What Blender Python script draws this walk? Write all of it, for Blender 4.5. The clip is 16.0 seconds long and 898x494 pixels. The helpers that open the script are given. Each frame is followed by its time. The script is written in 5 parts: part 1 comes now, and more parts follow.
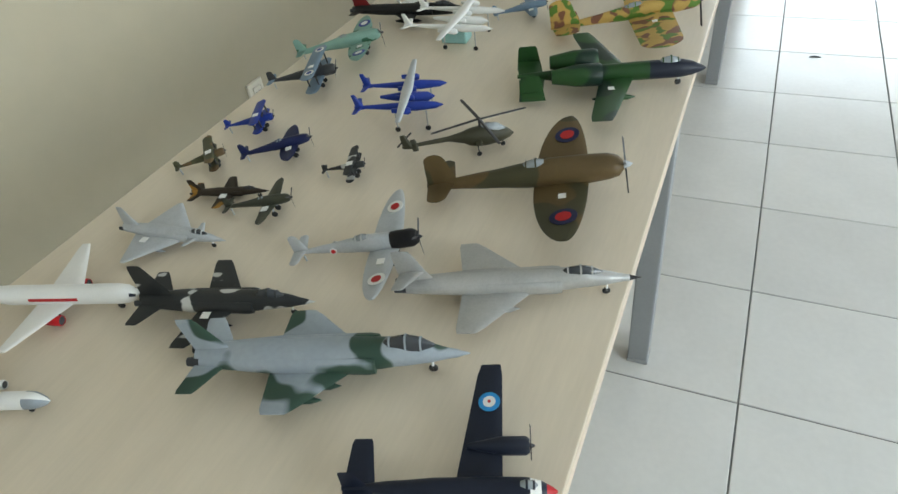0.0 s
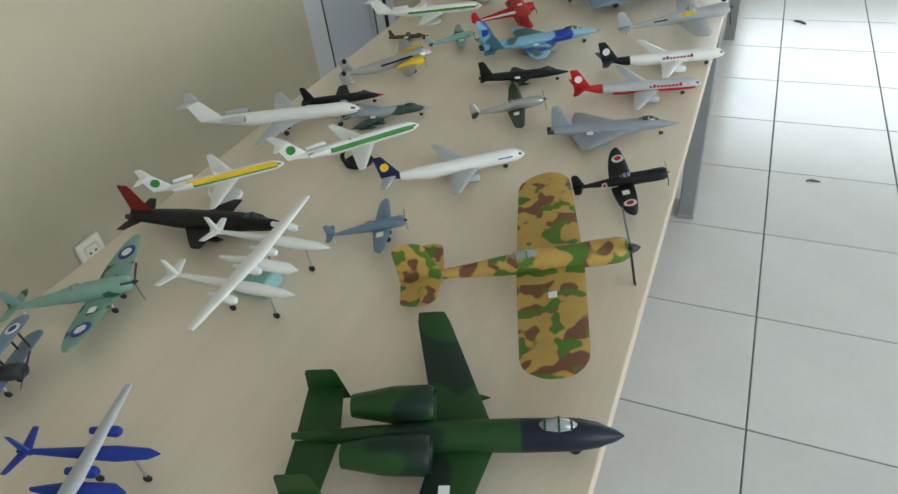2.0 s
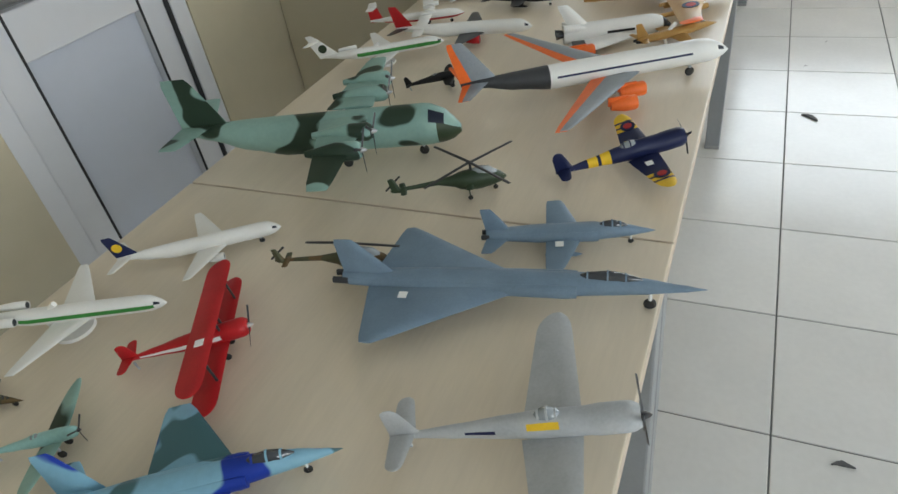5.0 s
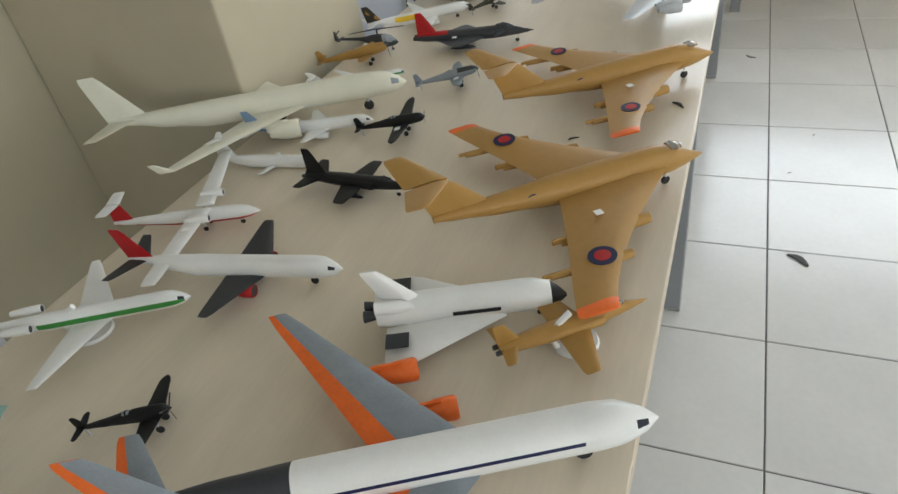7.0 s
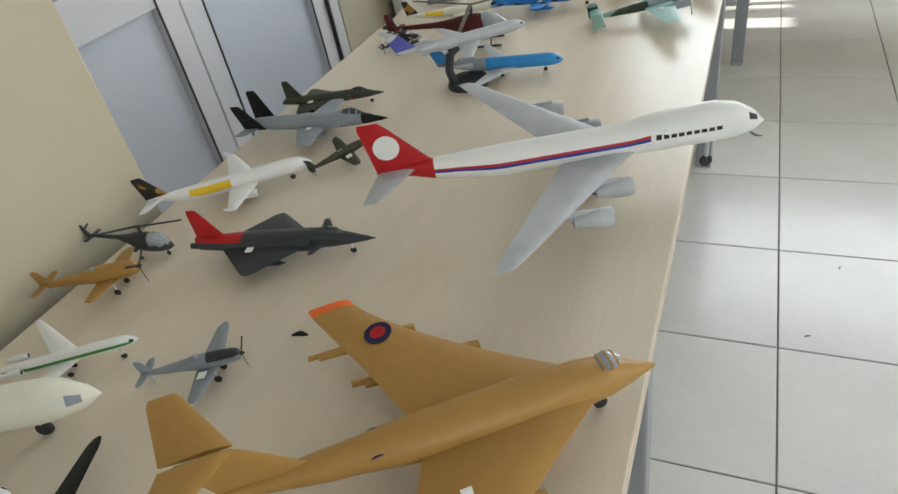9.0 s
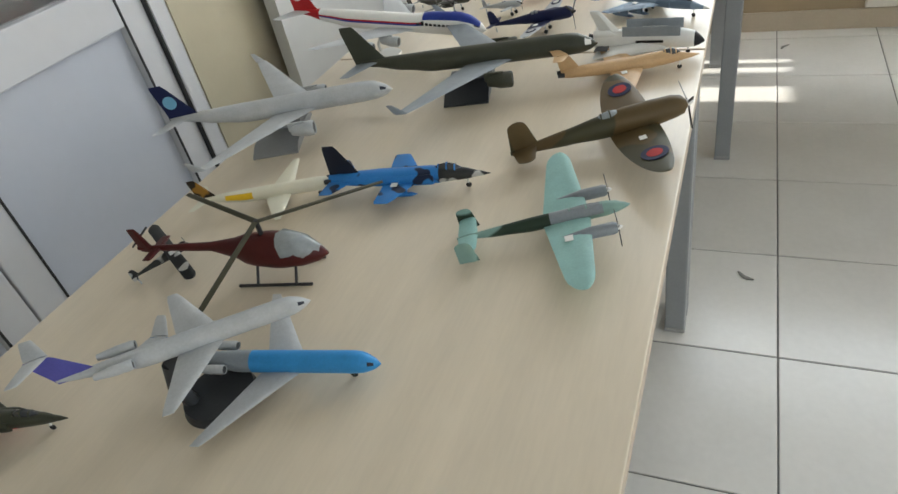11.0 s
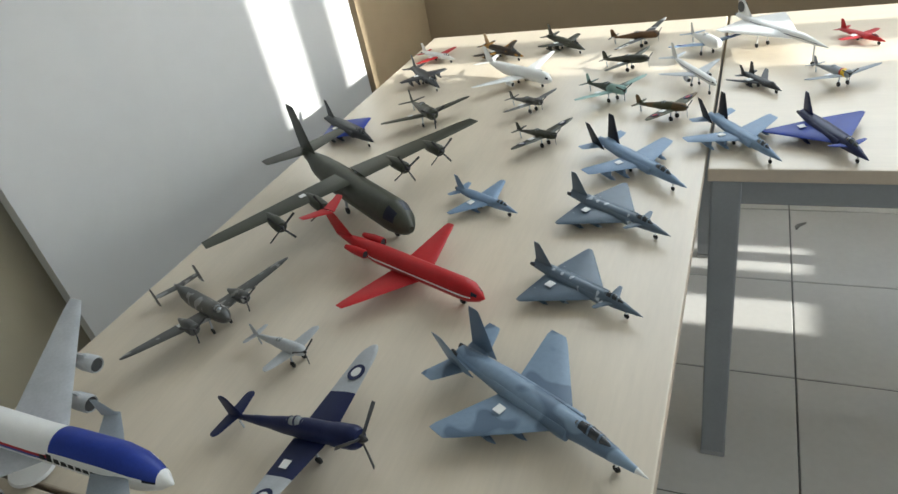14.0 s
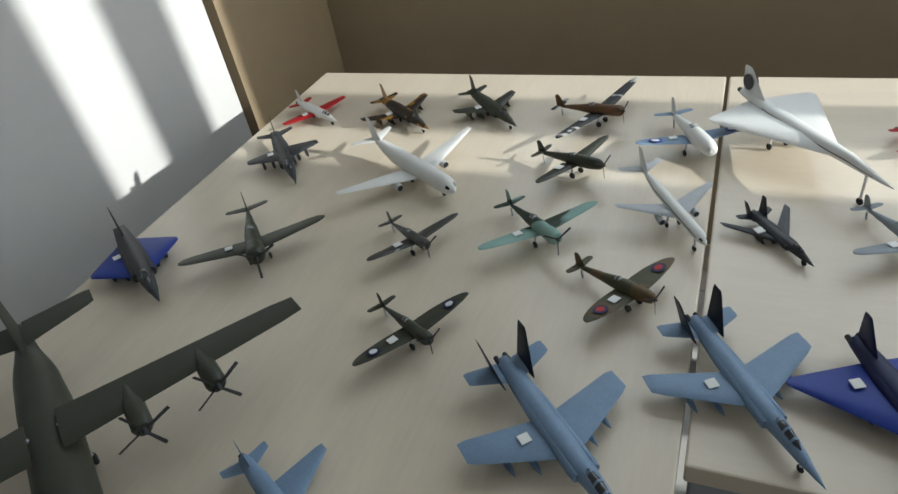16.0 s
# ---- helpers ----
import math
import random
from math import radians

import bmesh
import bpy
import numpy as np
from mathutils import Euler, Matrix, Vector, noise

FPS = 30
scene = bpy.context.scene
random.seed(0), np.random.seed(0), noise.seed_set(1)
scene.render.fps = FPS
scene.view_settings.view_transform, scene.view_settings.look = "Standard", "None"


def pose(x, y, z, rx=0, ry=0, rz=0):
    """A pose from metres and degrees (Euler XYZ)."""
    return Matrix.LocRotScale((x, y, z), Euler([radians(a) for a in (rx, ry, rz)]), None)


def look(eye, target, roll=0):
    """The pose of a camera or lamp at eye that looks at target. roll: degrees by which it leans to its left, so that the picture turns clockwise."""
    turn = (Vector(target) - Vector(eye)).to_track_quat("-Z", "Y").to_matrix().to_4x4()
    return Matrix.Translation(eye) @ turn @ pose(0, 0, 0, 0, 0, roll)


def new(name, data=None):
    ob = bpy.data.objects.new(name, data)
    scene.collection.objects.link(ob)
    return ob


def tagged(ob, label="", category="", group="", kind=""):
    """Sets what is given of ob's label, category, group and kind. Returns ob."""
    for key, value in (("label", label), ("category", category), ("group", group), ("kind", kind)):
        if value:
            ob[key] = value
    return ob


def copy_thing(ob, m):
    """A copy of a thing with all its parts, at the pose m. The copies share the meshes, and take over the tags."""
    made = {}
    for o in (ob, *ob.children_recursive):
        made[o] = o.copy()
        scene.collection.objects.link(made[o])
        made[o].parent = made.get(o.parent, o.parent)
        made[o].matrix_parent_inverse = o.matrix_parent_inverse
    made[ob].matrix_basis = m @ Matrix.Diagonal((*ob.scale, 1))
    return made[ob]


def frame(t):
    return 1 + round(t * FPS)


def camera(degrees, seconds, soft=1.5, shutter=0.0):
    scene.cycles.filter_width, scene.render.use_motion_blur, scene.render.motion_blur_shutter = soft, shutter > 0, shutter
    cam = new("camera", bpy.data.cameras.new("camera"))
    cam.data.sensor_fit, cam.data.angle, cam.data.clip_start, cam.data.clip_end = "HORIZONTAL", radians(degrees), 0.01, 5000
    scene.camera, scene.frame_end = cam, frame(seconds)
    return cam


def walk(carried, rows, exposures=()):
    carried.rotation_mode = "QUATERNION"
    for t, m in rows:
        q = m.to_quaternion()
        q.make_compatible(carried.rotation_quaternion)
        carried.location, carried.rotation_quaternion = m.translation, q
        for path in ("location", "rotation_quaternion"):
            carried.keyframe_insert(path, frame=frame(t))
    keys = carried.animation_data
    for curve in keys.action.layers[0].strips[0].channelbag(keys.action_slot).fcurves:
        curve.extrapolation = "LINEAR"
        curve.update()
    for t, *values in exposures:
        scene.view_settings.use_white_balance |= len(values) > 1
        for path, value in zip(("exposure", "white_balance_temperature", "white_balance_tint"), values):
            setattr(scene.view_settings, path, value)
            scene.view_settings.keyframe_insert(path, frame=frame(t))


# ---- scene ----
cam = camera(69.0, 16.0)
PATH = [
    (0, (0.085, -1.092, 1.343), (-0.644, 0.265, 0.068), -7.8),
    (0.5, (0.108, -0.927, 1.348), (-0.669, 0.44, 0.112), -9.3),
    (1, (0.015, -0.711, 1.345), (-0.668, 0.727, 0.134), -7.9),
    (1.5, (0.021, -0.521, 1.343), (-0.624, 0.929, 0.125), -7.6),
    (2, (0.071, -0.309, 1.349), (-0.669, 1.1, 0.137), -7.4),
    (2.5, (0.07, -0.123, 1.329), (-0.682, 1.287, 0.126), -8.6),
    (3, (0.028, 0.105, 1.319), (-0.681, 1.54, 0.12), -7.4),
    (3.5, (0.03, 0.329, 1.314), (-0.655, 1.752, 0.088), -7.5),
    (4, (0.061, 0.563, 1.323), (-0.697, 1.952, 0.1), -8.1),
    (4.2, (0.059, 0.634, 1.313), (-0.703, 2.039, 0.111), -8.6),
    (6.3, (0.072, 1.508, 1.316), (-0.697, 2.912, 0.118), -10.8),
    (6.5, (0.063, 1.595, 1.309), (-0.693, 3.014, 0.12), -10.6),
    (7, (0.041, 1.832, 1.319), (-0.687, 3.265, 0.129), -9.7),
    (7.5, (0.056, 2.038, 1.313), (-0.671, 3.472, 0.124), -10.3),
    (8, (0.094, 2.26, 1.312), (-0.697, 3.651, 0.112), -11.4),
    (8.5, (0.084, 2.461, 1.296), (-0.711, 3.855, 0.102), -12.3),
    (9, (0.059, 2.696, 1.308), (-0.708, 4.108, 0.118), -11.6),
    (9.2, (0.062, 2.775, 1.305), (-0.702, 4.195, 0.122), -11.9),
    (11.3, (0.067, 3.684, 1.307), (-0.703, 5.094, 0.115), -12.7),
    (11.5, (0.086, 3.767, 1.306), (-0.703, 5.186, 0.138), -11.5),
    (12, (0.118, 3.949, 1.318), (-0.783, 5.339, 0.197), -13.9),
    (12.5, (0.081, 4.116, 1.302), (-0.799, 5.545, 0.214), -15.6),
    (13, (0.038, 4.296, 1.322), (-0.715, 5.801, 0.241), -14.1),
    (13.5, (0.037, 4.474, 1.317), (-0.697, 5.981, 0.227), -13.4),
    (14, (0.059, 4.661, 1.321), (-0.747, 6.135, 0.236), -12.7),
    (14.5, (0.033, 4.835, 1.308), (-0.762, 6.29, 0.19), -12.6),
    (15, (0.006, 5.006, 1.317), (-0.764, 6.473, 0.183), -12.1),
    (15.5, (0.006, 5.189, 1.308), (-0.735, 6.653, 0.153), -10.7),
    (16, (0.006, 5.331, 1.299), (-0.736, 6.754, 0.09), -10.8),
]
walk(cam, [(t, look(e, g, r)) for t, e, g, r in PATH],
     exposures=[(0, 1.55, 6100, 4), (3.5, 1.3, 6150, 6), (6.5, 1.4, 6350, 8), (9, 1.4, 6350, 8), (11.3, 1.2, 6450, 8), (13, 1.0, 6450, 6), (14.5, 0.42, 6050, 6), (16, -0.2, 6050, 6)])

# ---- world and light ----
world = bpy.data.worlds.new("sky")
scene.world = world
world.use_nodes = True
_wn = world.node_tree.nodes
_sky = _wn.new("ShaderNodeTexSky")
_sky.sky_type = "NISHITA"
_sky.sun_disc = False
_sky.sun_elevation = radians(20)
_sky.sun_rotation = radians(91)
world.node_tree.links.new(_sky.outputs["Color"], _wn["Background"].inputs["Color"])
_wn["Background"].inputs["Strength"].default_value = 0.09

sun = new("sun", bpy.data.lights.new("sun", "SUN"))
sun.data.energy = 5.0
sun.data.angle = radians(0.5)
sun.data.color = (1.0, 0.95, 0.86)
sun.matrix_world = look((10, 6.3, 3.64), (0, 6.3, 0))


def window_light(name, place, target, sx, sy, watts, colour=(0.93, 0.97, 1.0)):
    ob = new(name, bpy.data.lights.new(name, "AREA"))
    ob.data.shape, ob.data.size, ob.data.size_y = "RECTANGLE", sx, sy
    ob.data.energy, ob.data.color = watts, colour
    ob.matrix_world = look(place, target)
    return ob


WALL_R = 3.0      # inner face of the window wall
# the lamp at y 5.25 is added only to brighten the far tables
for wy, w in ((-1.6, 31), (0.9, 10.5), (3.4, 8.5), (5.25, 3.5)):
    window_light("window_daylight", (WALL_R - 0.02, wy, 1.55), (0, wy, 1.45), 1.9 if wy < 5 else 0.9, 1.9, w, (0.90, 0.96, 1.0))
# the window in the end wall, over the last tables
window_light("window_daylight", (0.75, 6.93, 1.85), (0.75, 0, 1.15), 2.7, 1.5, 26, (0.94, 0.98, 1.0))


# ---- materials ----
def rgb(c, a=1.0):
    return (c[0], c[1], c[2], a)


MATS = {}


def mat(name, colour, rough=0.5, metal=0.0, vary=0.12, scale=9.0, bump=0.0, bscale=60.0, coat=0.0, second=None, spread=0.5, grain=None):
    """Base colour broken by two noises (stains and grain), with fine relief."""
    if name in MATS:
        return MATS[name]
    m = bpy.data.materials.new(name)
    m.use_nodes = True
    n, l = m.node_tree.nodes, m.node_tree.links
    b = n["Principled BSDF"]
    b.inputs["Roughness"].default_value = rough
    b.inputs["Metallic"].default_value = metal
    if name.startswith(("paint_", "camo_")):
        b.inputs["Specular IOR Level"].default_value = 0.28
    if coat:
        b.inputs["Coat Weight"].default_value = coat
        b.inputs["Coat Roughness"].default_value = 0.15
    co = n.new("ShaderNodeTexCoord")
    mp = n.new("ShaderNodeMapping")
    if grain:
        mp.inputs["Scale"].default_value = grain
    l.new(co.outputs["Object"], mp.inputs["Vector"])
    n1, n2 = n.new("ShaderNodeTexNoise"), n.new("ShaderNodeTexNoise")
    n1.inputs["Scale"].default_value, n2.inputs["Scale"].default_value = scale, scale * 11
    n1.inputs["Detail"].default_value = 5
    l.new(mp.outputs["Vector"], n1.inputs["Vector"])
    l.new(mp.outputs["Vector"], n2.inputs["Vector"])
    mix = n.new("ShaderNodeMix")
    mix.data_type = "RGBA"
    dark = [max(0, c * (1 - vary)) for c in colour]
    light = [min(1, c * (1 + vary * 0.7)) for c in colour]
    mix.inputs["A"].default_value, mix.inputs["B"].default_value = rgb(dark), rgb(light)
    add = n.new("ShaderNodeMath")
    add.operation = "MULTIPLY_ADD"
    add.inputs[1].default_value = 0.35
    l.new(n2.outputs["Fac"], add.inputs[0])
    half = n.new("ShaderNodeMath")
    half.operation = "MULTIPLY"
    half.inputs[1].default_value = 0.65
    l.new(n1.outputs["Fac"], half.inputs[0])
    l.new(half.outputs[0], add.inputs[2])
    ramp = n.new("ShaderNodeMapRange")
    ramp.inputs["From Min"].default_value, ramp.inputs["From Max"].default_value = 0.3, 0.7
    l.new(add.outputs[0], ramp.inputs["Value"])
    l.new(ramp.outputs[0], mix.inputs["Factor"])
    out = mix.outputs["Result"]
    if second:
        # blotches of further paints, with firm edges
        for i, c in enumerate(second):
            nz = n.new("ShaderNodeTexNoise")
            nz.inputs["Scale"].default_value = scale * (1 + 0.13 * i)
            nz.inputs["Detail"].default_value = 1.2
            off = n.new("ShaderNodeVectorMath")
            off.inputs[1].default_value = (3.1 * i + 1.7, 1.3 * i, 7.7 * i)
            l.new(mp.outputs["Vector"], off.inputs[0])
            l.new(off.outputs[0], nz.inputs["Vector"])
            st = n.new("ShaderNodeMapRange")
            st.inputs["From Min"].default_value, st.inputs["From Max"].default_value = spread, spread + 0.025
            l.new(nz.outputs["Fac"], st.inputs["Value"])
            mx = n.new("ShaderNodeMix")
            mx.data_type = "RGBA"
            l.new(st.outputs[0], mx.inputs["Factor"])
            l.new(out, mx.inputs["A"])
            mx.inputs["B"].default_value = rgb(c)
            out = mx.outputs["Result"]
    l.new(out, b.inputs["Base Color"])
    if bump:
        bp = n.new("ShaderNodeBump")
        bp.inputs["Strength"].default_value = bump
        bp.inputs["Distance"].default_value = 0.002
        n3 = n.new("ShaderNodeTexNoise")
        n3.inputs["Scale"].default_value = bscale
        n3.inputs["Detail"].default_value = 4
        l.new(mp.outputs["Vector"], n3.inputs["Vector"])
        l.new(n3.outputs["Fac"], bp.inputs["Height"])
        l.new(bp.outputs["Normal"], b.inputs["Normal"])
    MATS[name] = m
    return m


def tile_mat():
    m = mat("glazed_tile", (0.70, 0.69, 0.665), 0.2, vary=0.06, scale=5, bump=0.04, bscale=14)
    n, l = m.node_tree.nodes, m.node_tree.links
    info = n.new("ShaderNodeObjectInfo")
    hsv = n.new("ShaderNodeHueSaturation")
    mr = n.new("ShaderNodeMapRange")
    mr.inputs["To Min"].default_value, mr.inputs["To Max"].default_value = 0.94, 1.04
    l.new(info.outputs["Random"], mr.inputs["Value"])
    l.new(mr.outputs[0], hsv.inputs["Value"])
    b = n["Principled BSDF"]
    src = b.inputs["Base Color"].links[0].from_socket
    l.new(src, hsv.inputs["Color"])
    l.new(hsv.outputs["Color"], b.inputs["Base Color"])
    return m


CREAM = mat("cream_wall_paint", (0.46, 0.415, 0.305), 0.45, vary=0.05, scale=1.6, bump=0.12, bscale=45)
BROWNW = mat("tan_wall_paint", (0.38, 0.29, 0.18), 0.5, vary=0.06, scale=1.6, bump=0.12, bscale=45)
WHITE_WALL = mat("white_wall_paint", (0.66, 0.66, 0.655), 0.5, vary=0.04, scale=1.5, bump=0.08, bscale=50)
CEIL = mat("ceiling_paint", (0.62, 0.61, 0.59), 0.7, vary=0.03, scale=2)
ALU = mat("white_coated_aluminium", (0.47, 0.50, 0.57), 0.35, vary=0.03, scale=3)
ALU_FRAME = mat("pale_aluminium_frame", (0.56, 0.57, 0.60), 0.3, vary=0.03, scale=3)
GASKET = mat("black_gasket", (0.02, 0.02, 0.022), 0.6)
BEECH = mat("pale_beech_laminate", (0.70, 0.615, 0.49), 0.3, vary=0.07, scale=2.2, bump=0.03, bscale=80, grain=(9, 1, 9))
EDGE = mat("beech_edge_band", (0.55, 0.46, 0.36), 0.5, vary=0.08, scale=6)
LEG = mat("grey_painted_steel", (0.27, 0.28, 0.29), 0.45, vary=0.08, scale=12)
CAP = mat("grey_plastic_cap", (0.33, 0.33, 0.33), 0.6)
GROUT = mat("grey_grout", (0.17, 0.17, 0.165), 0.9, vary=0.2, scale=20)
TILE = tile_mat()
SKIRT = mat("beige_skirting_tile", (0.50, 0.42, 0.32), 0.35, vary=0.08, scale=8)
SOCKETW = mat("ivory_plastic", (0.75, 0.72, 0.64), 0.4, vary=0.03)
GLASS = bpy.data.materials.new("window_glass")
GLASS.use_nodes = True
GLASS.node_tree.nodes["Principled BSDF"].inputs["Transmission Weight"].default_value = 1.0
GLASS.node_tree.nodes["Principled BSDF"].inputs["Roughness"].default_value = 0.02
DIRT = mat("dark_debris", (0.1, 0.1, 0.1), 0.8)


# ---- mesh helpers ----
def mesh_ob(name, bm, materials, parent=None, label="", smooth=False):
    me = bpy.data.meshes.new(name)
    bmesh.ops.recalc_face_normals(bm, faces=bm.faces)
    bm.to_mesh(me)
    bm.free()
    if smooth:
        me.polygons.foreach_set("use_smooth", [True] * len(me.polygons))
        me.set_sharp_from_angle(angle=radians(38))
    for m in (materials if isinstance(materials, (list, tuple)) else [materials]):
        me.materials.append(m)
    ob = new(name, me)
    if parent:
        ob.parent = parent
    if label:
        ob["label"] = label
    return ob


def part(name, bm, material, parent, label="", smooth=False):
    return mesh_ob(name, bm, material, parent, label, smooth)


def box_into(bm, x0, x1, y0, y1, z0, z1, bevel=0.0, mi=0):
    r = bmesh.ops.create_cube(bm, size=1)
    vs = r["verts"]
    for v in vs:
        v.co = Vector(((x0 + x1) / 2 + v.co.x * (x1 - x0), (y0 + y1) / 2 + v.co.y * (y1 - y0), (z0 + z1) / 2 + v.co.z * (z1 - z0)))
    fs = {f for v in vs for f in v.link_faces}
    for f in fs:
        f.material_index = mi
    if bevel:
        es = list({e for v in vs for e in v.link_edges})
        bmesh.ops.bevel(bm, geom=es, offset=bevel, segments=2, affect="EDGES", profile=0.5)


def box(x0, x1, y0, y1, z0, z1, bevel=0.0):
    bm = bmesh.new()
    box_into(bm, x0, x1, y0, y1, z0, z1, bevel)
    return bm


def structure(name, bm, material, label):
    return tagged(mesh_ob(name, bm, material), label, kind="structure")


# ---- the room ----
H = 2.9
WX = -1.50        # face of the long wall behind the tables
YE = 6.90         # face of the far wall
YB = -4.0
structure("wall_west", box(WX - 0.2, WX, YB - 0.2, 1.76, 0, H), CREAM, "cream painted plaster wall behind the tables")
structure("wall_west_between_doors", box(WX - 0.2, WX, 2.45, 3.55, 0, H), CREAM, "cream painted plaster wall between two doors")
structure("wall_west_end", box(WX - 0.2, WX, 5.06, YE + 0.2, 0, H), CREAM, "cream painted plaster wall beside the far corner")
for i, (a, b_) in enumerate(((1.76, 2.45), (3.55, 5.06))):
    structure("wall_over_door_%d" % (i + 1), box(WX - 0.2, WX, a, b_, 2.15, H), CREAM, "cream painted wall above a door")
structure("column", box(WX + 0.002, -0.90, 2.86, 3.40, 0, H, 0.006), CREAM, "cream painted square column against the wall")
NW = (-0.65, 2.15, 1.06, 2.64)      # opening in the end wall: x, x, z, z
bm = bmesh.new()
box_into(bm, WX - 0.2, NW[0], YE, YE + 0.2, 0, H)
box_into(bm, NW[1], WALL_R + 0.2, YE, YE + 0.2, 0, H)
box_into(bm, NW[0], NW[1], YE, YE + 0.2, 0, NW[2])
box_into(bm, NW[0], NW[1], YE, YE + 0.2, NW[3], H)
structure("wall_north", bm, BROWNW, "tan painted end wall with a wide window")
fr = bmesh.new()
for a, b_, c, d in ((NW[0], NW[0] + 0.06, NW[2], NW[3]), (NW[1] - 0.06, NW[1], NW[2], NW[3]), (NW[0] + 0.06, NW[1] - 0.06, NW[2], NW[2] + 0.06), (NW[0] + 0.06, NW[1] - 0.06, NW[3] - 0.06, NW[3])):
    box_into(fr, a, b_, YE + 0.08, YE + 0.14, c, d)
w = structure("window_6", fr, ALU_FRAME, "white aluminium framed window in the end wall")
pane = part("pane", box(NW[0] + 0.06, NW[1] - 0.06, YE + 0.105, YE + 0.112, NW[2] + 0.06, NW[3] - 0.06), GLASS, w)
pane.visible_shadow = False
structure("wall_south", box(WX - 0.2, WALL_R + 0.2, YB - 0.2, YB, 0, H), CREAM, "cream painted wall at the start of the row")
structure("ceiling", box(WX - 0.2, WALL_R + 0.2, YB - 0.2, YE + 0.2, H, H + 0.15), CEIL, "plain white painted ceiling")
structure("baseboard", box(-1.0, WALL_R, YE - 0.012, YE, 0, 0.09, 0.003), SKIRT, "beige tiled skirting along the end wall")

# window wall on the open side of the room
# the fourth opening is invented, unseen, to go with the added far lamp
WINS = ((-2.6, -0.6), (-0.1, 1.9), (2.4, 4.4), (4.75, 5.75))
ys = YB - 0.2
bm = bmesh.new()
for a, b_ in WINS:
    box_into(bm, WALL_R, WALL_R + 0.2, ys, a, 0, H)
    box_into(bm, WALL_R, WALL_R + 0.2, a, b_, 0, 0.5)
    box_into(bm, WALL_R, WALL_R + 0.2, a, b_, 2.55, H)
    ys = b_
box_into(bm, WALL_R, WALL_R + 0.2, ys, 6.11, 0, H)
box_into(bm, WALL_R, WALL_R + 0.2, 6.11, 6.63, 0, 0.96)
box_into(bm, WALL_R, WALL_R + 0.2, 6.11, 6.63, 2.86, H)
box_into(bm, WALL_R, WALL_R + 0.2, 6.63, YE + 0.2, 0, H)
structure("wall_east", bm, CREAM, "cream painted wall with tall windows")
for i, (a, b_) in enumerate(WINS + ((6.11, 6.63),)):
    low, top = (0.5, 2.55) if i < 4 else (0.96, 2.86)
    fr = bmesh.new()
    for p in ((a, a + 0.06, low, top), (b_ - 0.06, b_, low, top), (a + 0.06, b_ - 0.06, low, low + 0.06), (a + 0.06, b_ - 0.06, top - 0.06, top)):
        box_into(fr, WALL_R + 0.06, WALL_R + 0.12, p[0], p[1], p[2], p[3])
    if i < 4:
        box_into(fr, WALL_R + 0.06, WALL_R + 0.12, (a + b_) / 2 - 0.04, (a + b_) / 2 + 0.04, low + 0.06, top - 0.06)
    else:
        box_into(fr, WALL_R + 0.06, WALL_R + 0.12, 6.30, 6.44, low + 0.06, top - 0.06)
    w = structure("window_%d" % (i + 1), fr, ALU_FRAME, "white aluminium framed window")
    pane = part("pane", box(WALL_R + 0.085, WALL_R + 0.092, a + 0.06, b_ - 0.06, low + 0.06, top - 0.06), GLASS, w)
    pane.visible_shadow = False


# added slab, out of view: keeps the sun out of the first four windows
structure("roof_overhang", box(WALL_R + 0.2, WALL_R + 7.0, YB - 1.0, 5.85, 2.62, 2.8), CEIL, "unseen slab added outside to keep sun out of four windows")
structure("ground", box(-60, 60, -60, 60, -0.4, -0.2), GROUT, "grey paved ground outside")


# white panel standing at an angle by the far corner
def slab(p, q, thick, z0, z1, bevel=0.0):
    d = Vector((q[0] - p[0], q[1] - p[1], 0))
    n = Vector((-d.y, d.x, 0)).normalized() * thick
    bm = bmesh.new()
    lo = [Vector((p[0], p[1], z0)), Vector((q[0], q[1], z0)), Vector((q[0], q[1], z0)) + n, Vector((p[0], p[1], z0)) + n]
    vs = [bm.verts.new(v) for v in lo] + [bm.verts.new(v + Vector((0, 0, z1 - z0))) for v in lo]
    for f in ((0, 1, 2, 3), (4, 5, 6, 7), (0, 1, 5, 4), (1, 2, 6, 5), (2, 3, 7, 6), (3, 0, 4, 7)):
        bm.faces.new([vs[i] for i in f])
    if bevel:
        bmesh.ops.bevel(bm, geom=list(bm.edges), offset=bevel, segments=2, affect="EDGES")
    return bm


structure("wall_white_return", slab((-1.40, 5.42), (-1.125, 6.53), 0.06, 0, H), WHITE_WALL, "white painted wall face by the far corner")
structure("wall_corner_return", slab((-1.122, 6.56), (-1.04, 6.897), 0.04, 0, H), BROWNW, "tan painted return beside the far corner")


